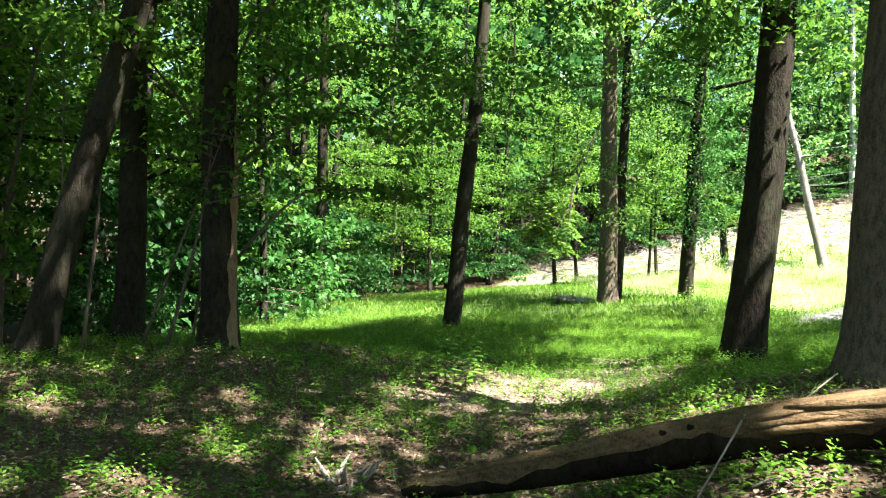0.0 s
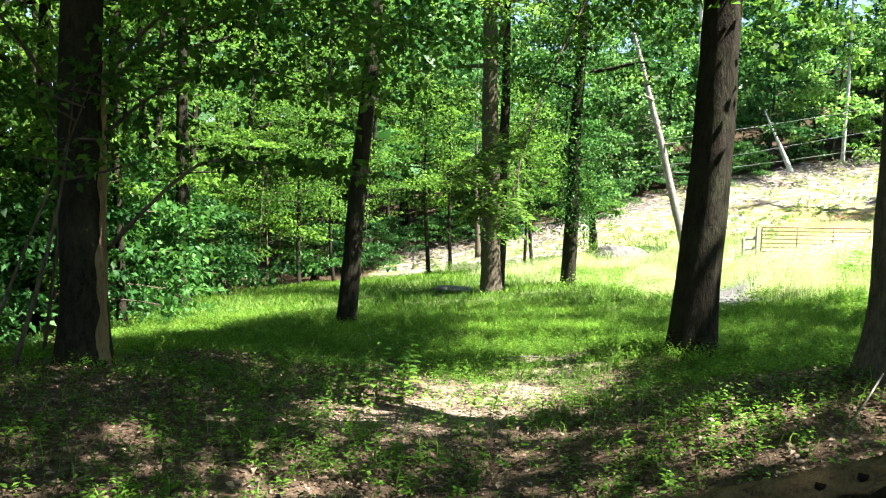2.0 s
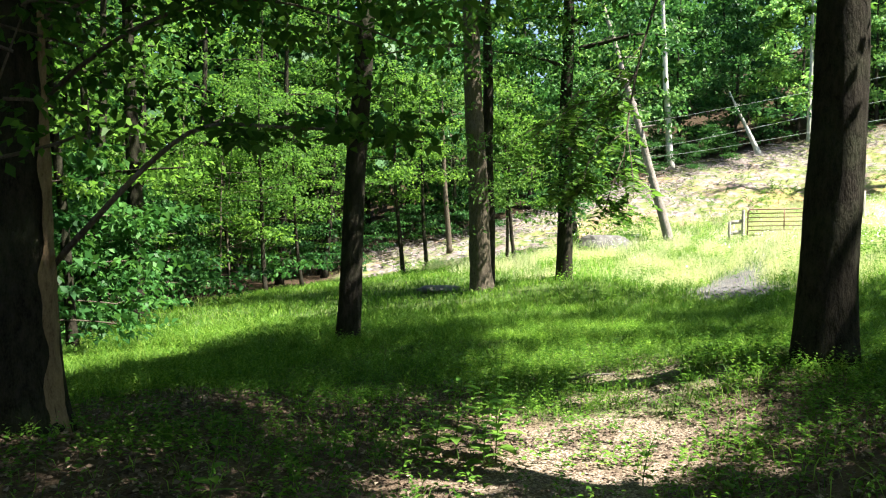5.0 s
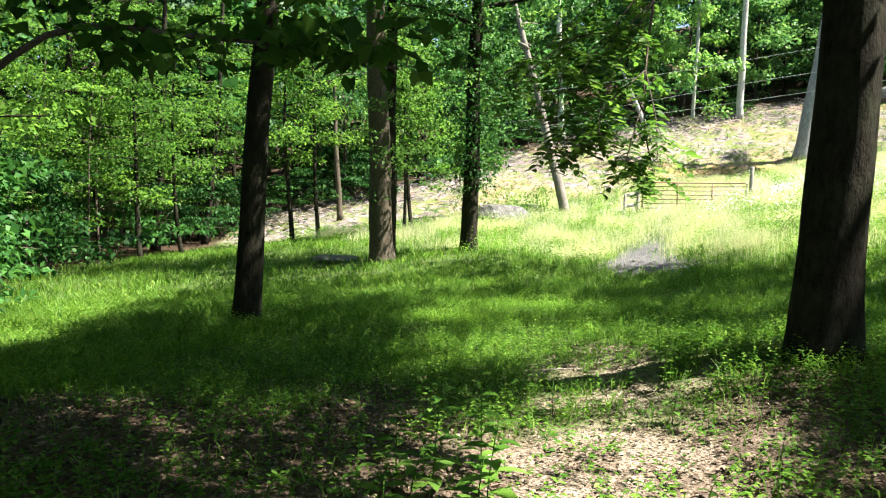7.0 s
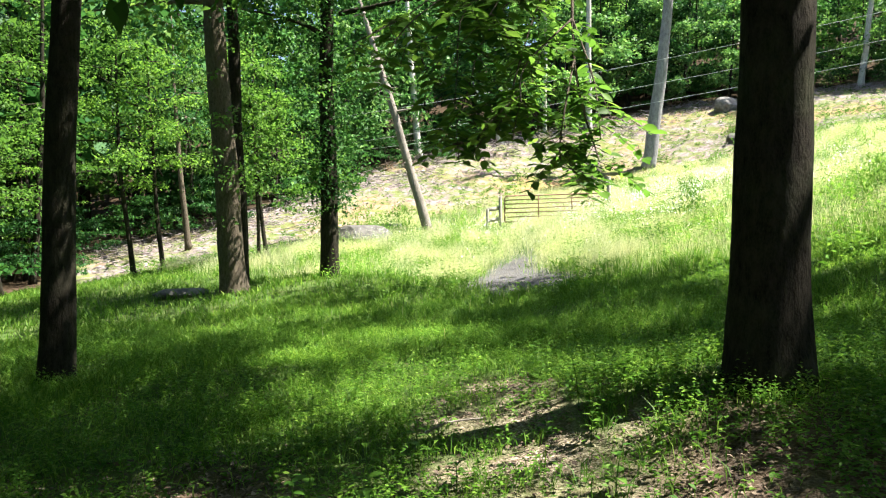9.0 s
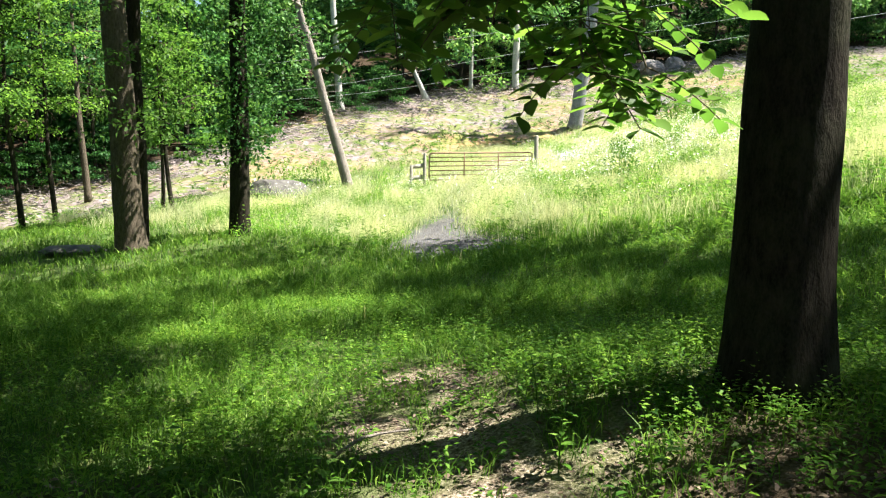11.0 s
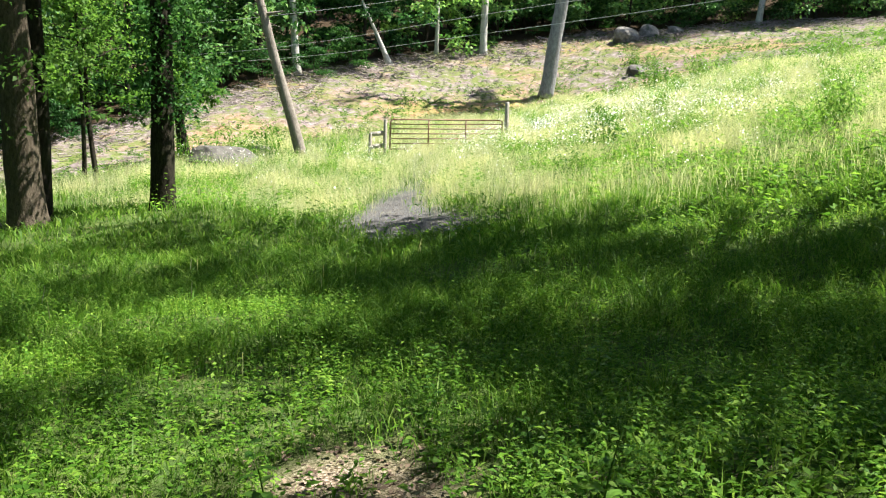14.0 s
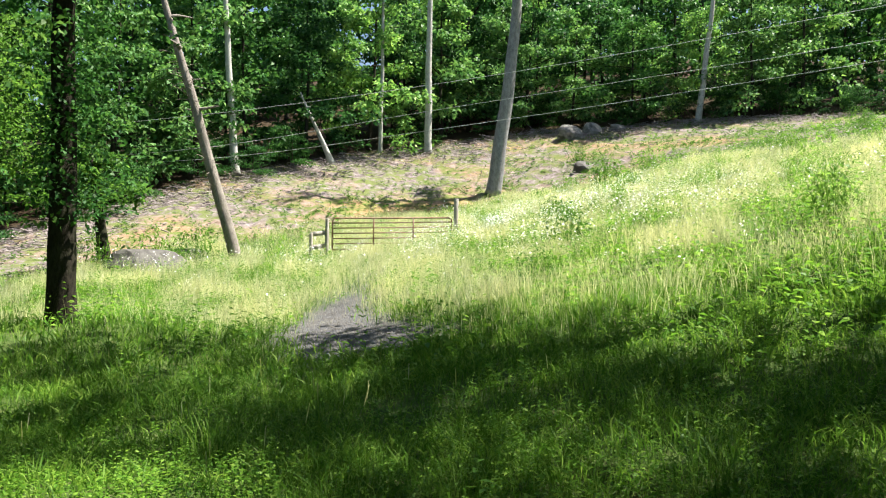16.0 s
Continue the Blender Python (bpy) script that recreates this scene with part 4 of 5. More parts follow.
def hanging_branch():
    """A low branch of feathered leaves that hangs from the large tree over the path."""
    root = bpy.data.objects["tree.006"]
    stem = smooth_line([(4.2, 11.3, 6.4), (3.4, 11.2, 5.6), (2.5, 10.9, 4.4), (1.85, 10.6, 3.0), (1.5, 10.25, 1.95), (1.44, 10.02, 1.45)], 22)
    twigs = [stem, smooth_line([stem[14], (1.3, 10.6, 2.1), (1.15, 10.55, 1.8), (1.05, 10.5, 1.62)], 12), smooth_line([stem[16], (1.2, 10.2, 1.85), (1.1, 10.1, 1.68)], 9),
             smooth_line([stem[14], (1.6, 11.0, 2.7), (1.3, 11.2, 2.35), (.8, 11.0, 2.05)], 12), smooth_line([stem[17], (1.3, 10.1, 1.55), (1.25, 10.03, 1.42)], 7),
             smooth_line([stem[15], (1.4, 10.8, 2.4), (1.0, 10.7, 2.15), (.75, 10.5, 1.95)], 11), smooth_line([stem[15], (1.5, 10.4, 2.4), (1.2, 10.3, 2.2), (1.0, 10.2, 2.0)], 11),
             smooth_line([stem[13], (1.3, 10.4, 2.3), (1.0, 10.35, 2.08), (.95, 10.33, 1.82)], 12), smooth_line([stem[14], (1.35, 10.3, 2.15), (1.2, 10.25, 1.85), (1.15, 10.28, 1.62)], 12),
             smooth_line([stem[16], (1.5, 10.12, 1.8), (1.5, 10.08, 1.55)], 7)]
    g = Geo()
    for k, line in enumerate(twigs):
        tube(g, local(root, line), np.linspace(.02 if k == 0 else .005, .003, len(line)), 6, cap=False)
    bough = placed("low_branch", g.mesh("low_branch"), TWIG, root, smooth=True)
    f, st = Geo(), Geo()
    fronds = []
    for k, line in enumerate(twigs):
        for q in range(int(len(line) * (1.35 if k else .5))):
            fronds.append(line[rng.integers(len(line) * 2 // 3 if k == 0 else 2, len(line))])
        fronds.append(line[-1])
    for p in fronds:
        a = rng.uniform(0, 6.28)
        d = np.array([math.cos(a), math.sin(a), rng.uniform(-.9, -.1)])
        d /= np.linalg.norm(d)
        n = rng.integers(5, 8)
        length = rng.uniform(.16, .26)
        u = np.linspace(.2, 1, n)
        rib = p + d * length * u[:, None] - np.stack([0 * u, 0 * u, .05 * u * u], 1)
        tube(st, local(root, np.vstack([p, rib])), np.full(n + 1, .0016), 4, cap=False)
        side = np.cross(d, [0, 0, 1.0])
        side /= np.linalg.norm(side)
        at = np.repeat(rib, 2, 0)
        out = np.tile(np.stack([side, -side]), (n, 1)) + d * .45 + rng.normal(size=(2 * n, 3)) * .12
        ovals(f, local(root, at), out, np.tile([0, 0, 1.0], (2 * n, 1)) + rng.normal(size=(2 * n, 3)) * .3, .072 * rng.uniform(.75, 1.2, 2 * n), .036 * rng.uniform(.85, 1.15, 2 * n), .12)
    placed("feathered_foliage", f.mesh("feathered_foliage"), LEAF, bough)
    placed("leaf_stalk", st.mesh("leaf_stalk"), TWIG, bough)["kind"] = "stuff"
    # low leafy boughs added under the two large trees' crowns, to shade the ground
    for tree_name, foot, tips, spread in (("tree.006", 6.6, [(5.4, 12.2, 7.6), (5.0, 13.6, 7.9), (5.9, 14.6, 8.0), (4.6, 15.0, 7.4), (3.6, 13.6, 7.2), (3.8, 10.2, 7.0), (3.1, 10.7, 7.2), (4.4, 10.8, 7.3), (5.7, 16.0, 8.4), (6.4, 15.2, 8.6), (4.6, 16.2, 8.2), (2.6, 14.4, 7.4), (2.2, 12.8, 7.2), (5.2, 17.0, 8.8)], .55),
                                          ("tree.007", 4.6, [(2.4, 8.9, 5.6), (1.3, 8.0, 5.9), (.2, 7.4, 5.7), (1.7, 10.0, 6.0), (.3, 9.2, 6.1), (.9, 6.6, 6.0), (1.2, 7.0, 6.2), (1.9, 7.7, 6.0), (-.3, 8.4, 6.0)], .5)):
        owner = bpy.data.objects[tree_name]
        x, y, z = owner.location
        wood, c = Geo(), []
        for q in tips:
            line = smooth_line([(x, y, z + foot), ((x + q[0]) / 2, (y + q[1]) / 2, (z + foot + q[2]) / 2 + .4), q], 9)
            tube(wood, local(owner, line), np.linspace(.05, .01, 9), 6, cap=False)
            for k in range(13):
                c.append(line[rng.integers(6, 9)] + rng.normal(size=3) * [spread, spread, .25])
        low = placed("low_bough", wood.mesh("low_bough"), TWIG, owner, smooth=True)
        leaf = Geo()
        leaf_cloud(leaf, local(owner, c), .5, 34, .15, .4, gaps=owner.location)
        placed("foliage", leaf.mesh("foliage"), LEAF, low)
    # dark sprays close under the crown
    c = np.array([4.6, 11.4, 4.75]) + rng.normal(size=(115, 3)) * [1.7, 1.1, .42]
    sprays_on(root, c, .42, 28, .12, LEAF)


def clothed_trunks():
    ivy = bpy.data.objects["tree.005"]
    x, y = ivy.location[:2]
    z = np.repeat(np.linspace(2.2, 9.8, 62), 3)
    a = rng.uniform(0, 6.28, len(z))
    out = .3 + np.abs(rng.normal(size=len(z))) * (.15 + .09 * z)
    sprays_on(ivy, np.stack([x + .012 * z + out * np.cos(a), y + out * np.sin(a), z + ivy.location.z], 1), .42, 26, .13, LEAF_DARK, "climbing_leaves", 1.0)
    twin = bpy.data.objects["tree.004"]
    x, y, z0 = twin.location
    c = np.array([x + .6, y - .8, z0 + 3.6]) + rng.normal(size=(34, 3)) * [.9, .7, .9]
    sprays_on(twin, c, .45, 26, .13, LEAF_PALE)
    c = np.array([x + .3, y - .2, z0 + 8.6]) + rng.normal(size=(60, 3)) * [1.7, 1.4, 1.3]
    sprays_on(twin, c, .55, 30, .17, LEAF_PALE)
    c = np.array([x + .8, y + .6, z0 + 11.8]) + rng.normal(size=(70, 3)) * [2.2, 1.8, 1.6]
    sprays_on(twin, c, .6, 30, .19, LEAF_PALE)
    dark = bpy.data.objects["tree.008"]
    x, y, z0 = dark.location
    sprays_on(dark, np.array([x - .3, y, z0 + 3.4]) + rng.normal(size=(30, 3)) * [.6, .5, 1.0], .5, 30, .15, LEAF)
    thin = bpy.data.objects["tree.003"]
    x, y, z0 = thin.location
    sprays_on(thin, np.array([x + .3, y - 2.0, z0 + 5.2]) + rng.normal(size=(60, 3)) * [1.8, 1.4, .9], .5, 30, .12, LEAF, gaps=True)
    # barkless strip on the split trunk
    split = bpy.data.objects["tree"]
    zz = np.linspace(.05, 3.3, 46)
    rows = []
    for k, h in enumerate(zz):
        r = .235 * (1 - .8 * (h / 19) ** 1.1) * (1 + .45 * math.exp(-h / .28)) * 1.045 + .006
        half = (.42 * (1 - h / 3.4) ** .6 + .05) * (1 + .25 * math.sin(h * 7) + .15 * math.sin(h * 17))
        for a in np.linspace(-.35 - half, -.35 + half * .8, 7):
            rows.append((-.046 * h + r * math.cos(a), .012 * h + r * math.sin(a), h))
    i, j = np.meshgrid(np.arange(45), np.arange(6), indexing="ij")
    q = np.stack([i * 7 + j, i * 7 + j + 1, (i + 1) * 7 + j + 1, (i + 1) * 7 + j], -1).reshape(-1, 4)
    placed("bare_wood", mesh_of("bare_wood", rows, [q]), WOOD, split, "bare torn wood where the bark is gone", True)
    # short dead twigs on the leaning tree
    lean = [o for o in bpy.data.objects if o.get("label", "").startswith("dead leaning")][0]
    g = Geo()
    for k in range(90):
        h = rng.uniform(2.5, 9)
        p = np.array([-.235 * h, .195 * h, h])
        a = rng.uniform(0, 6.28)
        d = np.array([math.cos(a), math.sin(a), rng.uniform(-.3, .4)]) * rng.uniform(.3, .9)
        tube(g, [p, p + d * .5 + [0, 0, .03], p + d], [.02, .012, .005], 4, cap=False)
    placed("dead_twig", g.mesh("dead_twig"), BARK_DEAD, lean)["kind"] = "stuff"


def tall_weed(x, y, height, n, size, label, mat=FORB):
    """One weed with a stalk and oval leaves up it."""
    root = empty("weed", (x, y, ground_z(x, y) - .01))
    g = Geo()
    lean = rng.normal(size=2) * .12
    u = np.linspace(0, 1, 6)
    line = np.stack([lean[0] * u * u * height, lean[1] * u * u * height, u * height], 1)
    tube(g, line, np.linspace(.005, .002, 6), 5)
    placed("stalk", g.mesh("stalk"), mat, root)
    f = np.linspace(.15, 1, n)
    a = np.arange(n) * 2.4 + rng.uniform(0, 6)
    at = np.stack([np.interp(f, u, line[:, i]) for i in range(3)], 1)
    out = np.stack([np.cos(a), np.sin(a), .35 + 0 * a], 1)
    g = Geo()
    ovals(g, at, out, rng.normal(size=(n, 3)) * .15 + [0, 0, 1], size * (1.25 - .75 * f), size * .42 * (1.25 - .75 * f), .35)
    placed("foliage", g.mesh("foliage"), mat, root)
    return tagged(root, label, "weed", "weeds by the trodden patch")


def weeds_by_path():
    for x, y, h, n, s in [(.1, 9.95, .72, 20, .18), (.35, 9.8, .5, 14, .22), (-.1, 9.75, .45, 12, .16), (.2, 9.6, .34, 10, .15), (.45, 10.1, .78, 20, .13), (-.3, 10.0, .4, 12, .13), (.0, 10.25, .5, 12, .15)]:
        tall_weed(x, y, h, n, s, "tall sunlit weed with broad pale green leaves", FORB)
    p = [(1.75, 11.7), (2.0, 12.1), (2.9, 11.6), (3.2, 12.0), (2.5, 10.9), (3.3, 11.0), (1.0, 9.2), (3.7, 12.6), (4.0, 13.2), (3.1, 13.9), (1.6, 12.9), (4.4, 14.3), (2.6, 14.6), (5.0, 15.3), (.6, 11.5), (-.8, 9.4), (-1.6, 8.6),
         (.9, 8.2), (1.5, 8.7), (-2.2, 7.9), (2.3, 9.6), (5.6, 14.2), (5.2, 16.8), (3.6, 15.8), (6.4, 15.8), (4.5, 17.5)]
    for k, (x, y) in enumerate(p):
        tall_weed(x + rng.normal() * .1, y + rng.normal() * .1, rng.uniform(.22, .5), 11, rng.uniform(.07, .13), "slim upright weed with narrow green leaves")


def grass_tufts():
    """Taller tufts with arching blades that break up the turf."""
    protos, spots = [], []
    while len(spots) < 90:
        x, y = rng.uniform(2.2, 13), rng.uniform(13.2, 24)
        if path_mask(x, y) < .1 and gravel_mask(x, y) < .05 and track_distance(x, y) > .7 and rng.random() < .25 + .75 * float(step(-.3, .5, wobble(x, y, 1.1, 12))):
            spots.append((x, y, rng.uniform(.45, .9)))
    for x, y, s in spots:
        if len(protos) == 5:
            copy_thing(protos[rng.integers(5)], Matrix.LocRotScale((x, y, ground_z(x, y) - .02), Euler((0, 0, rng.uniform(0, 6.28))), (s, s, s * rng.uniform(.8, 1.2))))
            continue
        n = 90
        a, hgt = rng.uniform(0, 6.28, n), rng.uniform(.25, .62, n)
        out, reach, wide = np.stack([np.cos(a), np.sin(a)], 1), rng.uniform(.08, .55, n), rng.uniform(.0025, .005, n)
        foot = rng.normal(size=(n, 2)) * .12
        v = []
        for u, w in ((0, .7), (.4, 1), (.75, .75), (1, .08)):
            c = np.concatenate([foot + out * (reach * u ** 1.8)[:, None], (hgt * (u - .38 * u ** 3) / .62 * .8)[:, None]], 1)
            side = np.stack([-out[:, 1], out[:, 0], np.zeros(n)], 1) * (wide * w)[:, None]
            v += [c - side, c + side]
        q = np.concatenate([np.arange(n)[:, None] * 8 + np.array(f) for f in ((0, 1, 3, 2), (2, 3, 5, 4), (4, 5, 7, 6))])
        g = Geo()
        g.add(np.stack(v, 1).reshape(-1, 3), q)
        ob = placed("grass_tuft", g.mesh("grass_tuft"), GRASS)
        ob.location, ob.scale = (x, y, ground_z(x, y) - .02), (s, s, s)
        protos.append(tagged(ob, "tall arching tuft of green meadow grass", "grass tuft", "grass tufts in the meadow"))


def seed_stalks():
    """Thin flowering grass stalks that stand above the turf."""
    for k in range(26):
        x, y = 5.6 + rng.normal() * 1.3, 17.0 + rng.normal() * 1.5
        if k < 6:
            x, y = 5.3 + rng.uniform(-.4, .5), 16.6 + rng.uniform(-.4, .5)
        hgt = rng.uniform(.55, .95)
        root = empty("grass_stalk", (x, y, ground_z(x, y) - .01))
        bend = rng.normal(size=2) * .12
        u = np.linspace(0, 1, 8)
        line = np.stack([bend[0] * u * u, bend[1] * u * u, u * hgt], 1)
        g = Geo()
        tube(g, line, np.linspace(.0022, .0012, 8), 4, cap=False)
        placed("stalk", g.mesh("stalk"), GRASS, root)
        g = Geo()
        top = line[-1] + np.linspace(-.09, .03, 6)[:, None] * np.array([bend[0], bend[1], 1.0])
        tube(g, top, np.array([.0008, .0022, .003, .0028, .002, .0006]), 5)
        placed("seed_head", g.mesh("seed_head"), STRAW, root, "pale seed head")
        tagged(root, "thin upright grass stalk with a pale seed head", "grass stalk", "flowering grass stalks")


def rough_rock(name, at, size, label, seed, cat="rock", turn=0.0):
    bm = bmesh.new()
    bmesh.ops.create_icosphere(bm, subdivisions=3, radius=1)
    for v in bm.verts:
        p = v.co.copy()
        q = p + Vector((seed, seed * 2, -seed))
        p *= 1 + .28 * noise.noise(q * 1.1) + .12 * noise.noise(q * 2.7)
        for ax in ((.8, .3, .5), (-.5, .7, .45), (.1, -.8, .6), (.0, .1, 1.0)):
            d = Vector(ax).normalized()
            over = p.dot(d) - .72 - .1 * math.sin(seed * 3 + ax[0] * 9)
            if over > 0:
                p -= d * over * .85
        v.co = Vector((p.x * size[0], p.y * size[1], p.z * size[2]))
    me = bpy.data.meshes.new(name)
    bm.to_mesh(me)
    bm.free()
    ob = placed(name, me, ROCK if cat == "boulder" else ROCK_DARK)
    ob.matrix_basis = pose(at[0], at[1], ground_z(*at) + size[2] * .3, 0, 0, turn)
    return tagged(ob, label, cat)


def rocks():
    rough_rock("rock", (15.0, 39.6), (1.45, .8, .85), "dark flat-topped rock among weeds below the bank", 1.3)
    rough_rock("rock", (17.6, 42.4), (.9, .6, .4), "low grey rock half hidden by weeds", 4.1)
    rough_rock("boulder", (53, 51.4), (1.35, .9, .85), "large pale grey boulder on the bank's upper edge", 2.2, "boulder")
    rough_rock("boulder", (55.5, 51.2), (.9, .8, .8), "grey boulder on the bank's upper edge", 5.7, "boulder")
    rough_rock("boulder", (57.2, 50.0), (.8, .7, .5), "grey boulder on the bank's upper edge", 7.7, "boulder")
    rough_rock("rock", (45.5, 44.5), (.9, .6, .5), "brown rock showing in the weedy slope", 3.3)
    rough_rock("rock", (5.0, 30.9), (.8, .5, .2), "flat grey stone in the meadow grass", 6.1)


def fallen_log():
    """The rotting trunk that lies across the slope where the walk begins."""
    a = smooth_line([(-.16, 5.45, -.27), (.3, 5.22, -.1), (.62, 5.02, .05), (1.36, 4.6, .37), (1.85, 4.38, .56), (2.35, 4.18, .68), (3.2, 3.85, .84)], 46)
    a[:, 2] = np.maximum(a[:, 2], terrain(a[:, 0], a[:, 1]) + .04)
    root = empty("fallen_log", a[0])
    g = Geo()
    rad = np.interp(np.linspace(0, 1, 46), [0, .06, .3, .5, 1], [.045, .065, .098, .122, .135])
    tube(g, local(root, a), rad, 40, .16, 3.0, True, .09)
    placed("trunk", g.mesh("trunk"), LOGWOOD, root, smooth=True)
    # added near-black shell: the lower side's shade as colour, its upper edge ragged
    tan = np.gradient(a, axis=0)
    tan /= np.linalg.norm(tan, axis=1)[:, None]
    front = np.cross(tan, [0, 0, 1.0])
    front /= np.linalg.norm(front, axis=1)[:, None]
    lift = np.cross(front, tan)
    rows, cols = [], 9
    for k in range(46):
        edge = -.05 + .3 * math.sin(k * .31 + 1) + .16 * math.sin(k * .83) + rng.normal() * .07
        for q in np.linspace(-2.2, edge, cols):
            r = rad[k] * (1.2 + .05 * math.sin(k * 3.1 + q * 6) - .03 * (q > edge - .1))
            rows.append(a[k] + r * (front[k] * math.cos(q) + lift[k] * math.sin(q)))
    i, j = np.meshgrid(np.arange(45), np.arange(cols - 1), indexing="ij")
    q = np.stack([i * cols + j, i * cols + j + 1, (i + 1) * cols + j + 1, (i + 1) * cols + j], -1).reshape(-1, 4)
    placed("bark", mesh_of("bark", local(root, rows), [q]), LOG_SHADE, root, "near-black ragged shell standing in for the log's shaded underside")
    # torn slabs and splinters along the top
    for k, (f, up, ln, w) in enumerate([(.30, .95, .9, .06), (.36, .8, .7, .05), (.62, .6, .55, .06), (.68, .35, .5, .05), (.72, .1, .6, .05), (.2, .9, .7, .05), (.8, .8, .8, .07)]):
        p = np.array([np.interp(f, np.linspace(0, 1, 46), a[:, i]) for i in range(3)])
        r = np.interp(f, np.linspace(0, 1, 46), rad)
        ang = up * 1.2 - .2
        off = np.array([-.4 * math.cos(ang), -.9 * math.cos(ang), math.sin(ang)]) * r * 1.02
        d = (a[min(45, int(f * 45) + 3)] - a[max(0, int(f * 45) - 3)])
        d /= np.linalg.norm(d)
        g = Geo()
        tube(g, local(root, np.stack([p + off + d * ln * s for s in np.linspace(-.5, .5, 8)])), w * .5 * np.array([.2, .7, 1, .9, 1, .8, .6, .15]), 6, .25, k)
        placed("splinter", g.mesh("splinter"), LOGWOOD, root, "torn slab of grey wood")
    # knot holes as near-black plugs: no hollow, their inner shade is colour
    hole = bark_material("dark_knot_hole", (.006, .005, .004), (.015, .012, .01))
    for x in (1.31, 1.44):
        f = np.interp(x, a[:, 0], np.linspace(0, 1, 46))
        p = np.array([np.interp(f, np.linspace(0, 1, 46), a[:, i]) for i in range(3)])
        r = np.interp(f, np.linspace(0, 1, 46), rad)
        n = np.array([-.25, -.68, .69])
        g = Geo()
        tube(g, local(root, [p + n * (r * .9), p + n * (r * 1.17)]), [.026, .02], 12, .12, x)
        placed("knot_hole", g.mesh("knot_hole"), hole, root, "dark round knot hole")
    tagged(root, "rotting fallen log with torn slabs, a shade-coloured underside and two knot holes", "log")
    for pts, r, lab in [([(1.66, 4.36, .6), (1.48, 4.18, .4), (1.28, 4.0, .16)], .008, "thin grey stick leaning against the log"), ([(3.3, 6.75, .55), (3.0, 6.5, .42), (2.7, 6.3, .25)], .008, "thin bleached stick lying on the grass"),
                        ([(.95, 4.5, .0), (1.1, 4.35, .06), (1.3, 4.25, .05), (1.4, 4.1, .08)], .007, "thin crooked twig beside the log"), ([(1.6, 4.05, .3), (1.72, 3.98, .38), (1.8, 3.92, .3)], .007, "thin crooked twig beside the log"),
                        ([(2.6, 9.15, -.1), (2.75, 9.3, -.06), (2.9, 9.28, -.02)], .014, "curved grey root on the bare soil"), ([(2.1, 12.6, -.3), (2.4, 12.75, -.28), (2.7, 12.7, -.27)], .012, "grey broken stick lying in the grass")]:
        line = smooth_line(pts, 9)
        line[:, 2] = np.maximum(line[:, 2], terrain(line[:, 0], line[:, 1]) + r)
        g = Geo()
        tube(g, line - line[0], np.linspace(r, r * .5, 9), 7, .1, r * 900)
        ob = placed("stick", g.mesh("stick"), BARK_DEAD, None, "", True)
        ob.location = line[0]
        tagged(ob, lab, "stick")
    g = Geo()
    for k in range(14):
        b = np.array([-.55, 5.65, -.35]) + rng.normal(size=3) * [.12, .12, .03]
        tube(g, [b, b + np.array([rng.normal() * .1, rng.normal() * .1, rng.uniform(.05, .2)])], [.03, .006], 5)
    tagged(placed("splintered_stump", g.mesh("splintered_stump"), BARK_DEAD), "splintered grey stub of wood beside the log's end", "stump", kind="stuff")


def gate():
    """The tubular farm gate across the track, with its wooden posts."""
    a, b = Vector((21.3, 38.25, 0)), Vector((26.1, 36.35, 0))
    a.z = ground_z(a.x, a.y)
    b.z = a.z + .22
    d = b - a
    root = empty("farm_gate", a)
    top = 1.58

    def at(u, h):
        return np.array(d * u) + [0, 0, h]
    g = Geo()
    tube(g, [at(.03, .4), at(.03, top - .1), at(.04, top), at(.06, top + .02), at(.5, top), at(.95, top), at(.975, top - .06), at(.975, .4), at(.5, .4), at(.03, .4)], np.full(10, .032), 8)
    placed("gate_frame", g.mesh("gate_frame"), RUSTY, root, smooth=True)
    for h in (.62, .82, 1.02, 1.22, 1.41):
        g = Geo()
        tube(g, [at(.03, h), at(.5, h - .01), at(.975, h)], np.full(3, .024), 7)
        placed("rail", g.mesh("rail"), RUSTY, root, smooth=True)
    for u in (.345, .66):
        g = Geo()
        tube(g, [at(u, .4), at(u, top)], np.full(2, .03), 7)
        placed("brace", g.mesh("brace"), RUSTY, root, smooth=True)
    tagged(root, "rusty tubular metal farm gate, shut across the track", "gate")
    for p, h, r, lab in [(a - d * .012, 1.6, .075, "weathered round gate post"), (b + d * .012, 1.5, .1, "pale weathered round gate post"), (a - d * .13, 1.1, .07, "grey weathered wooden fence post")]:
        g = Geo()
        tube(g, [(0, 0, -.1), (0, 0, .5), (.01, 0, h - .03), (.01, 0, h)], [r, r * .97, r * .93, r * .8], 14, .04, h)
        ob = placed("gate_post", g.mesh("gate_post"), POST, None, "", True)
        ob.location = (p.x, p.y, ground_z(p.x, p.y))
        tagged(ob, lab, "post")
    for h in (.55, 1.05):
        g = Geo()
        s, e_ = np.array(a - d * .13), np.array(a - d * .02)
        s[2], e_[2] = ground_z(s[0], s[1]) + h, a.z + h
        bm = [np.array(p) + np.array(o) for p in (s, e_) for o in ((0, -.02, -.09), (0, .02, -.09), (0, .02, .09), (0, -.02, .09))]
        g.add(bm, [(0, 1, 2, 3), (7, 6, 5, 4), (0, 4, 5, 1), (1, 5, 6, 2), (2, 6, 7, 3), (3, 7, 4, 0)])
        tagged(placed("fence_board", g.mesh("fence_board"), POST), "grey weathered fence board beside the gate", "fence board")


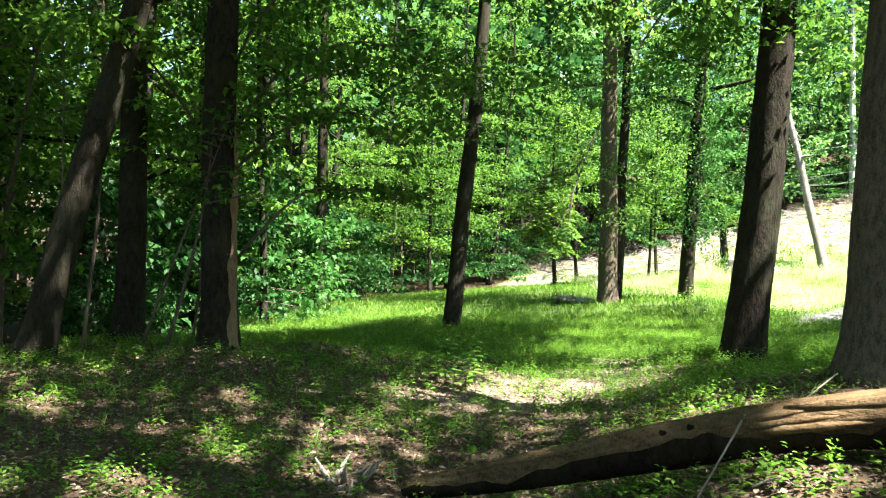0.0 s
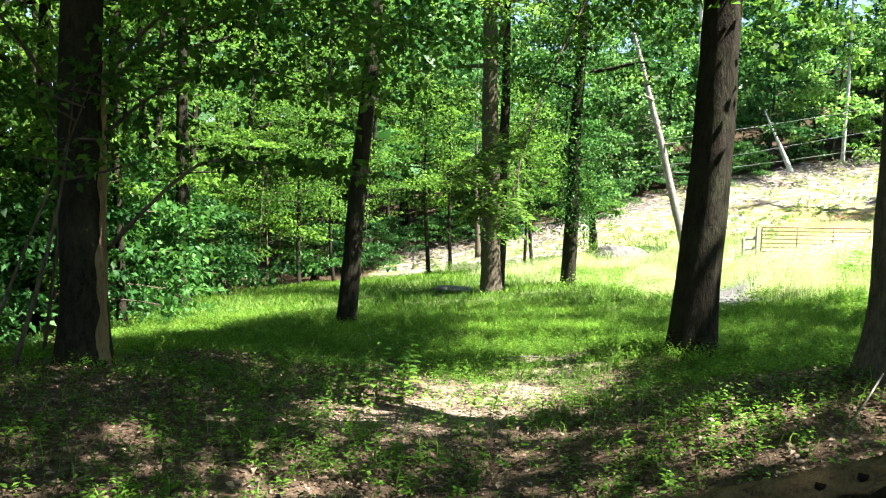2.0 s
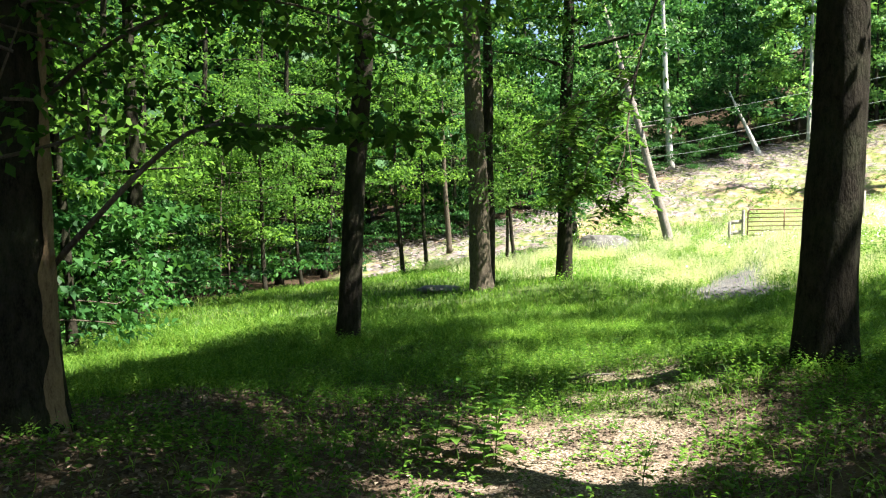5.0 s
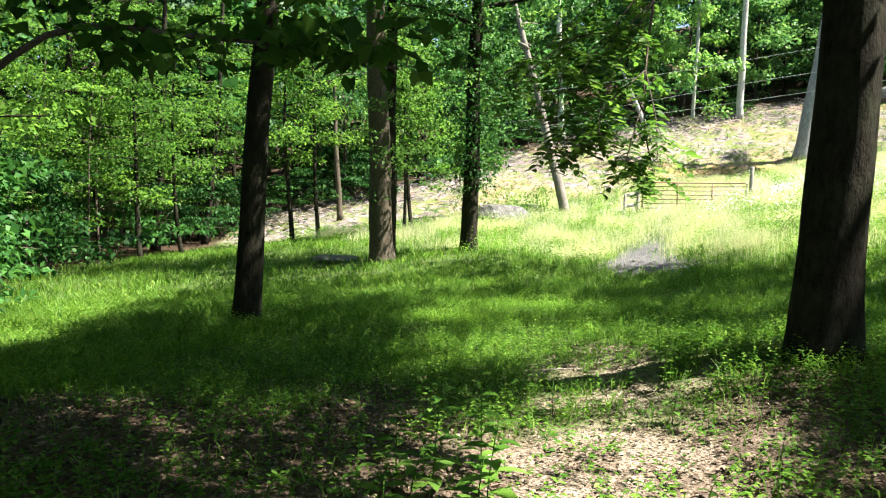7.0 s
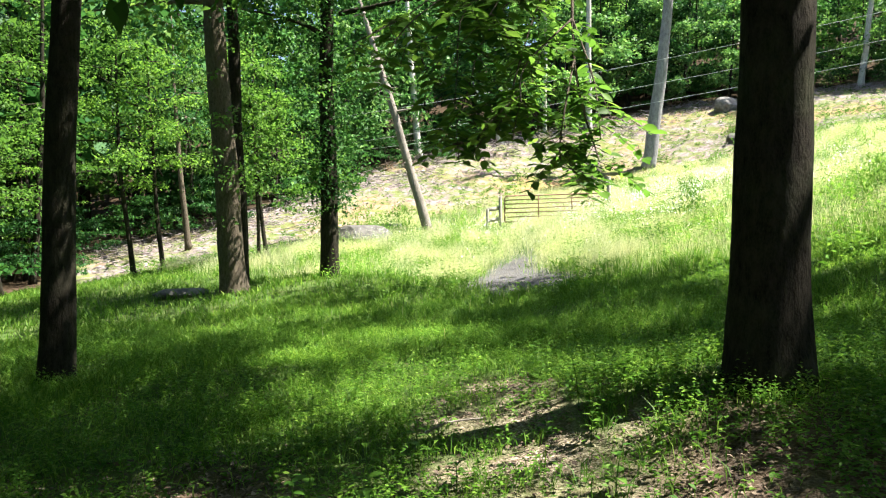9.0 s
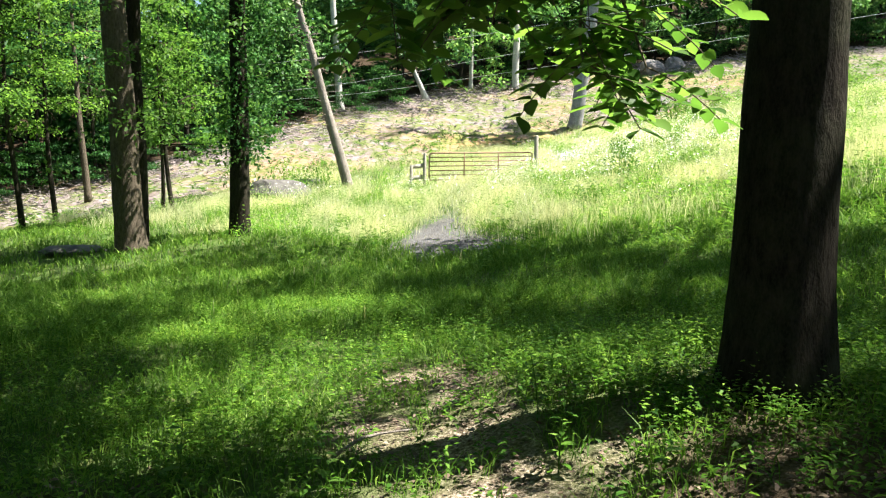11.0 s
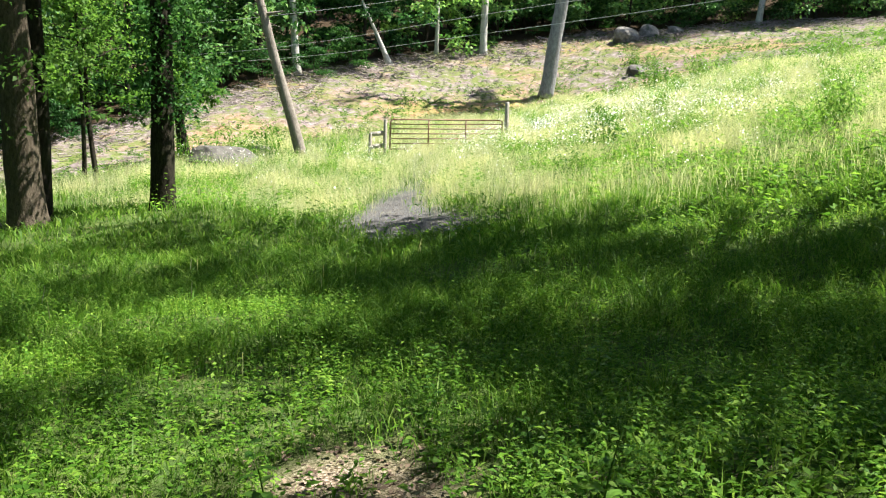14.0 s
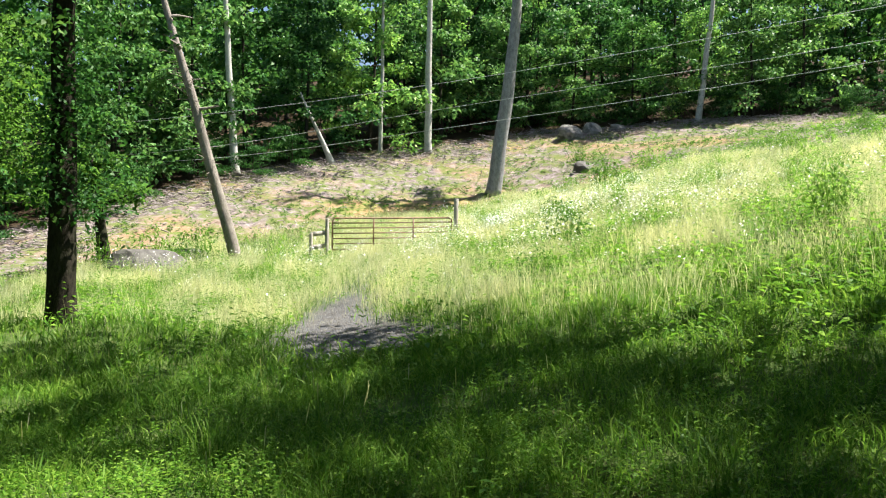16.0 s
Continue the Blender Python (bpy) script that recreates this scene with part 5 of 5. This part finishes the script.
def cables():
    for z0, z1, z2, dx in ((9.0, 10.4, 11.7, 0), (7.43, 9.13, 10.43, .3), (7.0, 8.15, 9.64, .5)):
        p = [(10 + dx, 80, z0 - .6), (22.3 + dx * 5, 58.3, z0), (31.7 + dx * .6, 42.4, z1), (38 + dx, 24.2, z2), (43 + dx, 5, z2 + 1.5), (47 + dx, -20, z2 + 4)]
        line = smooth_line(p, 60)
        g = Geo()
        tube(g, line - line[0], np.full(60, .012), 6)
        ob = placed("power_cable", g.mesh("power_cable"), CABLE, None, "", True)
        ob.location = line[0]
        tagged(ob, "thin bright overhead cable spanning the clearing", "cable", "overhead cables")


def brushwood():
    """Cut branches and tufts on the raw bank."""
    g = Geo()
    x, y = scatter(42000, 6, 66, 34, 60, lambda x, y: (bank_mask(x, y) > .5) * (.05 + .95 * step(-4, .5, in_wood(x, y) + 2 * wobble(x, y, 3, 4))) * .7)
    n = len(x)
    z = terrain(x, y)
    a, ln, r = rng.uniform(0, 6.28, n), rng.uniform(.12, .55, n) * (1 + 1.5 * (rng.random(n) > .95)), rng.uniform(.012, .04, n)
    tilt = rng.normal(size=n) * .18
    for k in range(n):
        d = np.array([math.cos(a[k]), math.sin(a[k]), tilt[k]]) * ln[k]
        p = np.array([x[k], y[k], z[k] + r[k] + rng.uniform(0, .2)])
        tube(g, [p, p + d], [r[k], r[k] * .5], 3, cap=False)
    tagged(placed("brushwood", g.mesh("brushwood"), BRUSH), "bleached cut branches strewn over the raw bank", "brushwood", kind="stuff")
    g = Geo()
    x, y = scatter(26000, 6, 66, 22, 60, lambda x, y: (bank_mask(x, y) > .3) * (.25 + .75 * step(-.2, .6, wobble(x, y, 2.0, 11))) * (.35 + .65 * step(-2, -9, in_wood(x, y))) * .8)
    weeds(g, x, y, .22, .17, 6)
    tagged(placed("bank_weeds", g.mesh("bank_weeds"), FORB), "tufts of green weeds on the raw bank", "weeds", kind="stuff")
    protos = []
    spots = [(36.5, 36.5, 1.4), (38.5, 35.2, 1.3), (34.5, 37.5, 1.0), (26.8, 35.0, .5), (41, 33, 1.2), (33, 33.5, .6), (47, 46, 1.1), (49.5, 29, 1.8), (43, 24.5, 1.8), (30, 38.5, .8), (17, 40.2, .8), (16.2, 41.6, .8), (13.6, 40.4, .7)]
    while len(spots) < 52:
        x, y = rng.uniform(13, 40), rng.uniform(17, 37)
        if gravel_mask(x, y) < .05 and wobble(x, y, 2.0, 6) > -.1 and x + .4 * (y - 16) > 15 and not (.97 < (y - 12.9) / (x - 3.2) < 2.4 and y > 21):
            spots.append((x, y, rng.uniform(.35, .65)))
    for x, y, s in spots:
        if len(protos) == 4:
            copy_thing(protos[rng.integers(4)], Matrix.LocRotScale((x, y, ground_z(x, y)), Euler((0, 0, rng.uniform(0, 6.28))), (s, s, s * rng.uniform(.85, 1.25))))
            continue
        g = Geo()
        root = empty("weed_clump", (x, y, ground_z(x, y)), 0, s)
        c = rng.normal(size=(30, 3)) * [.42, .42, .32] + [0, 0, .55]
        c[:, 2] = np.abs(c[:, 2])
        leaf_cloud(g, c, .26, 20, .13, .8, .6, .38)
        placed("foliage", g.mesh("foliage"), LEAF_PALE if len(protos) % 2 else FORB, root)
        st = Geo()
        for k in range(10):
            p = rng.normal(size=2) * .25
            tube(st, [(p[0] * .4, p[1] * .4, -.02), (p[0], p[1], rng.uniform(.7, 1.3))], [.01, .004], 4)
        placed("stalk", st.mesh("stalk"), FORB, root)["kind"] = "stuff"
        protos.append(tagged(root, "bushy bright green weed clump in the sunny grass", "weed clump", "weed clumps"))


def pole_shade_bough():
    """Unseen one-sided crown added to the tall grey trunk, shaped to shadow the bank behind the gate."""
    owner = [o for o in bpy.data.objects if o.get("label", "").startswith("tall grey smooth trunk")][0]
    u, v, h = rng.random(190), rng.random(190), rng.uniform(13.8, 17, 190)
    deep = np.interp(u, [0, .3, .55, .75, .9, 1], [.06, .32, .55, 1, .75, .25]) * v
    gx, gy = 28.9 + 5.2 * u + 5.6 * deep, 45.2 - .8 * u + 7.0 * deep
    pts = np.stack([gx - CAST.x * h, gy - CAST.y * h, terrain(gx, gy) + h], 1)
    wood, leaf = Geo(), Geo()
    x, y, z = owner.location
    for q in pts[::12]:
        line = smooth_line([(x + .3, y - .7, z + 12.8), ((x + q[0]) / 2, (y + q[1]) / 2, (z + 13 + q[2]) / 2 + .4), q], 8)
        tube(wood, local(owner, line), np.linspace(.09, .015, 8), 6, cap=False)
    bough = placed("bough", wood.mesh("bough"), POLE_BARK, owner, smooth=True)
    leaf_cloud(leaf, local(owner, pts), .5, 34, .26, .5)
    placed("foliage", leaf.mesh("foliage"), LEAF_FAR, bough)


def gravel_stones():
    g = Geo()
    x, y = scatter(9000, 8, 16, 21.5, 29, lambda x, y: gravel_mask(x, y) > .35)
    n = len(x)
    z = terrain(x, y)
    base = np.array([(1, 0, 0), (0, 1, 0), (-1, 0, 0), (0, -1, 0), (0, 0, .8), (0, 0, -.6)], float)
    v = (base[None] * rng.uniform(.6, 1.3, (n, 6, 1)) * rng.uniform(.012, .04, (n, 1, 1)) + np.stack([x, y, z], 1)[:, None, :]).reshape(-1, 3)
    f = np.array([(0, 1, 4), (1, 2, 4), (2, 3, 4), (3, 0, 4)])
    g.add(v, (), (np.arange(n)[:, None, None] * 6 + f[None]).reshape(-1, 3))
    tagged(placed("gravel", g.mesh("gravel"), ROCK_DARK), "loose grey gravel on the track's end", "gravel", kind="stuff")


arching_sapling()
hanging_branch()
clothed_trunks()
weeds_by_path()
rocks()
fallen_log()
gate()
cables()
brushwood()
pole_shade_bough()
gravel_stones()
seed_stalks()
grass_tufts()
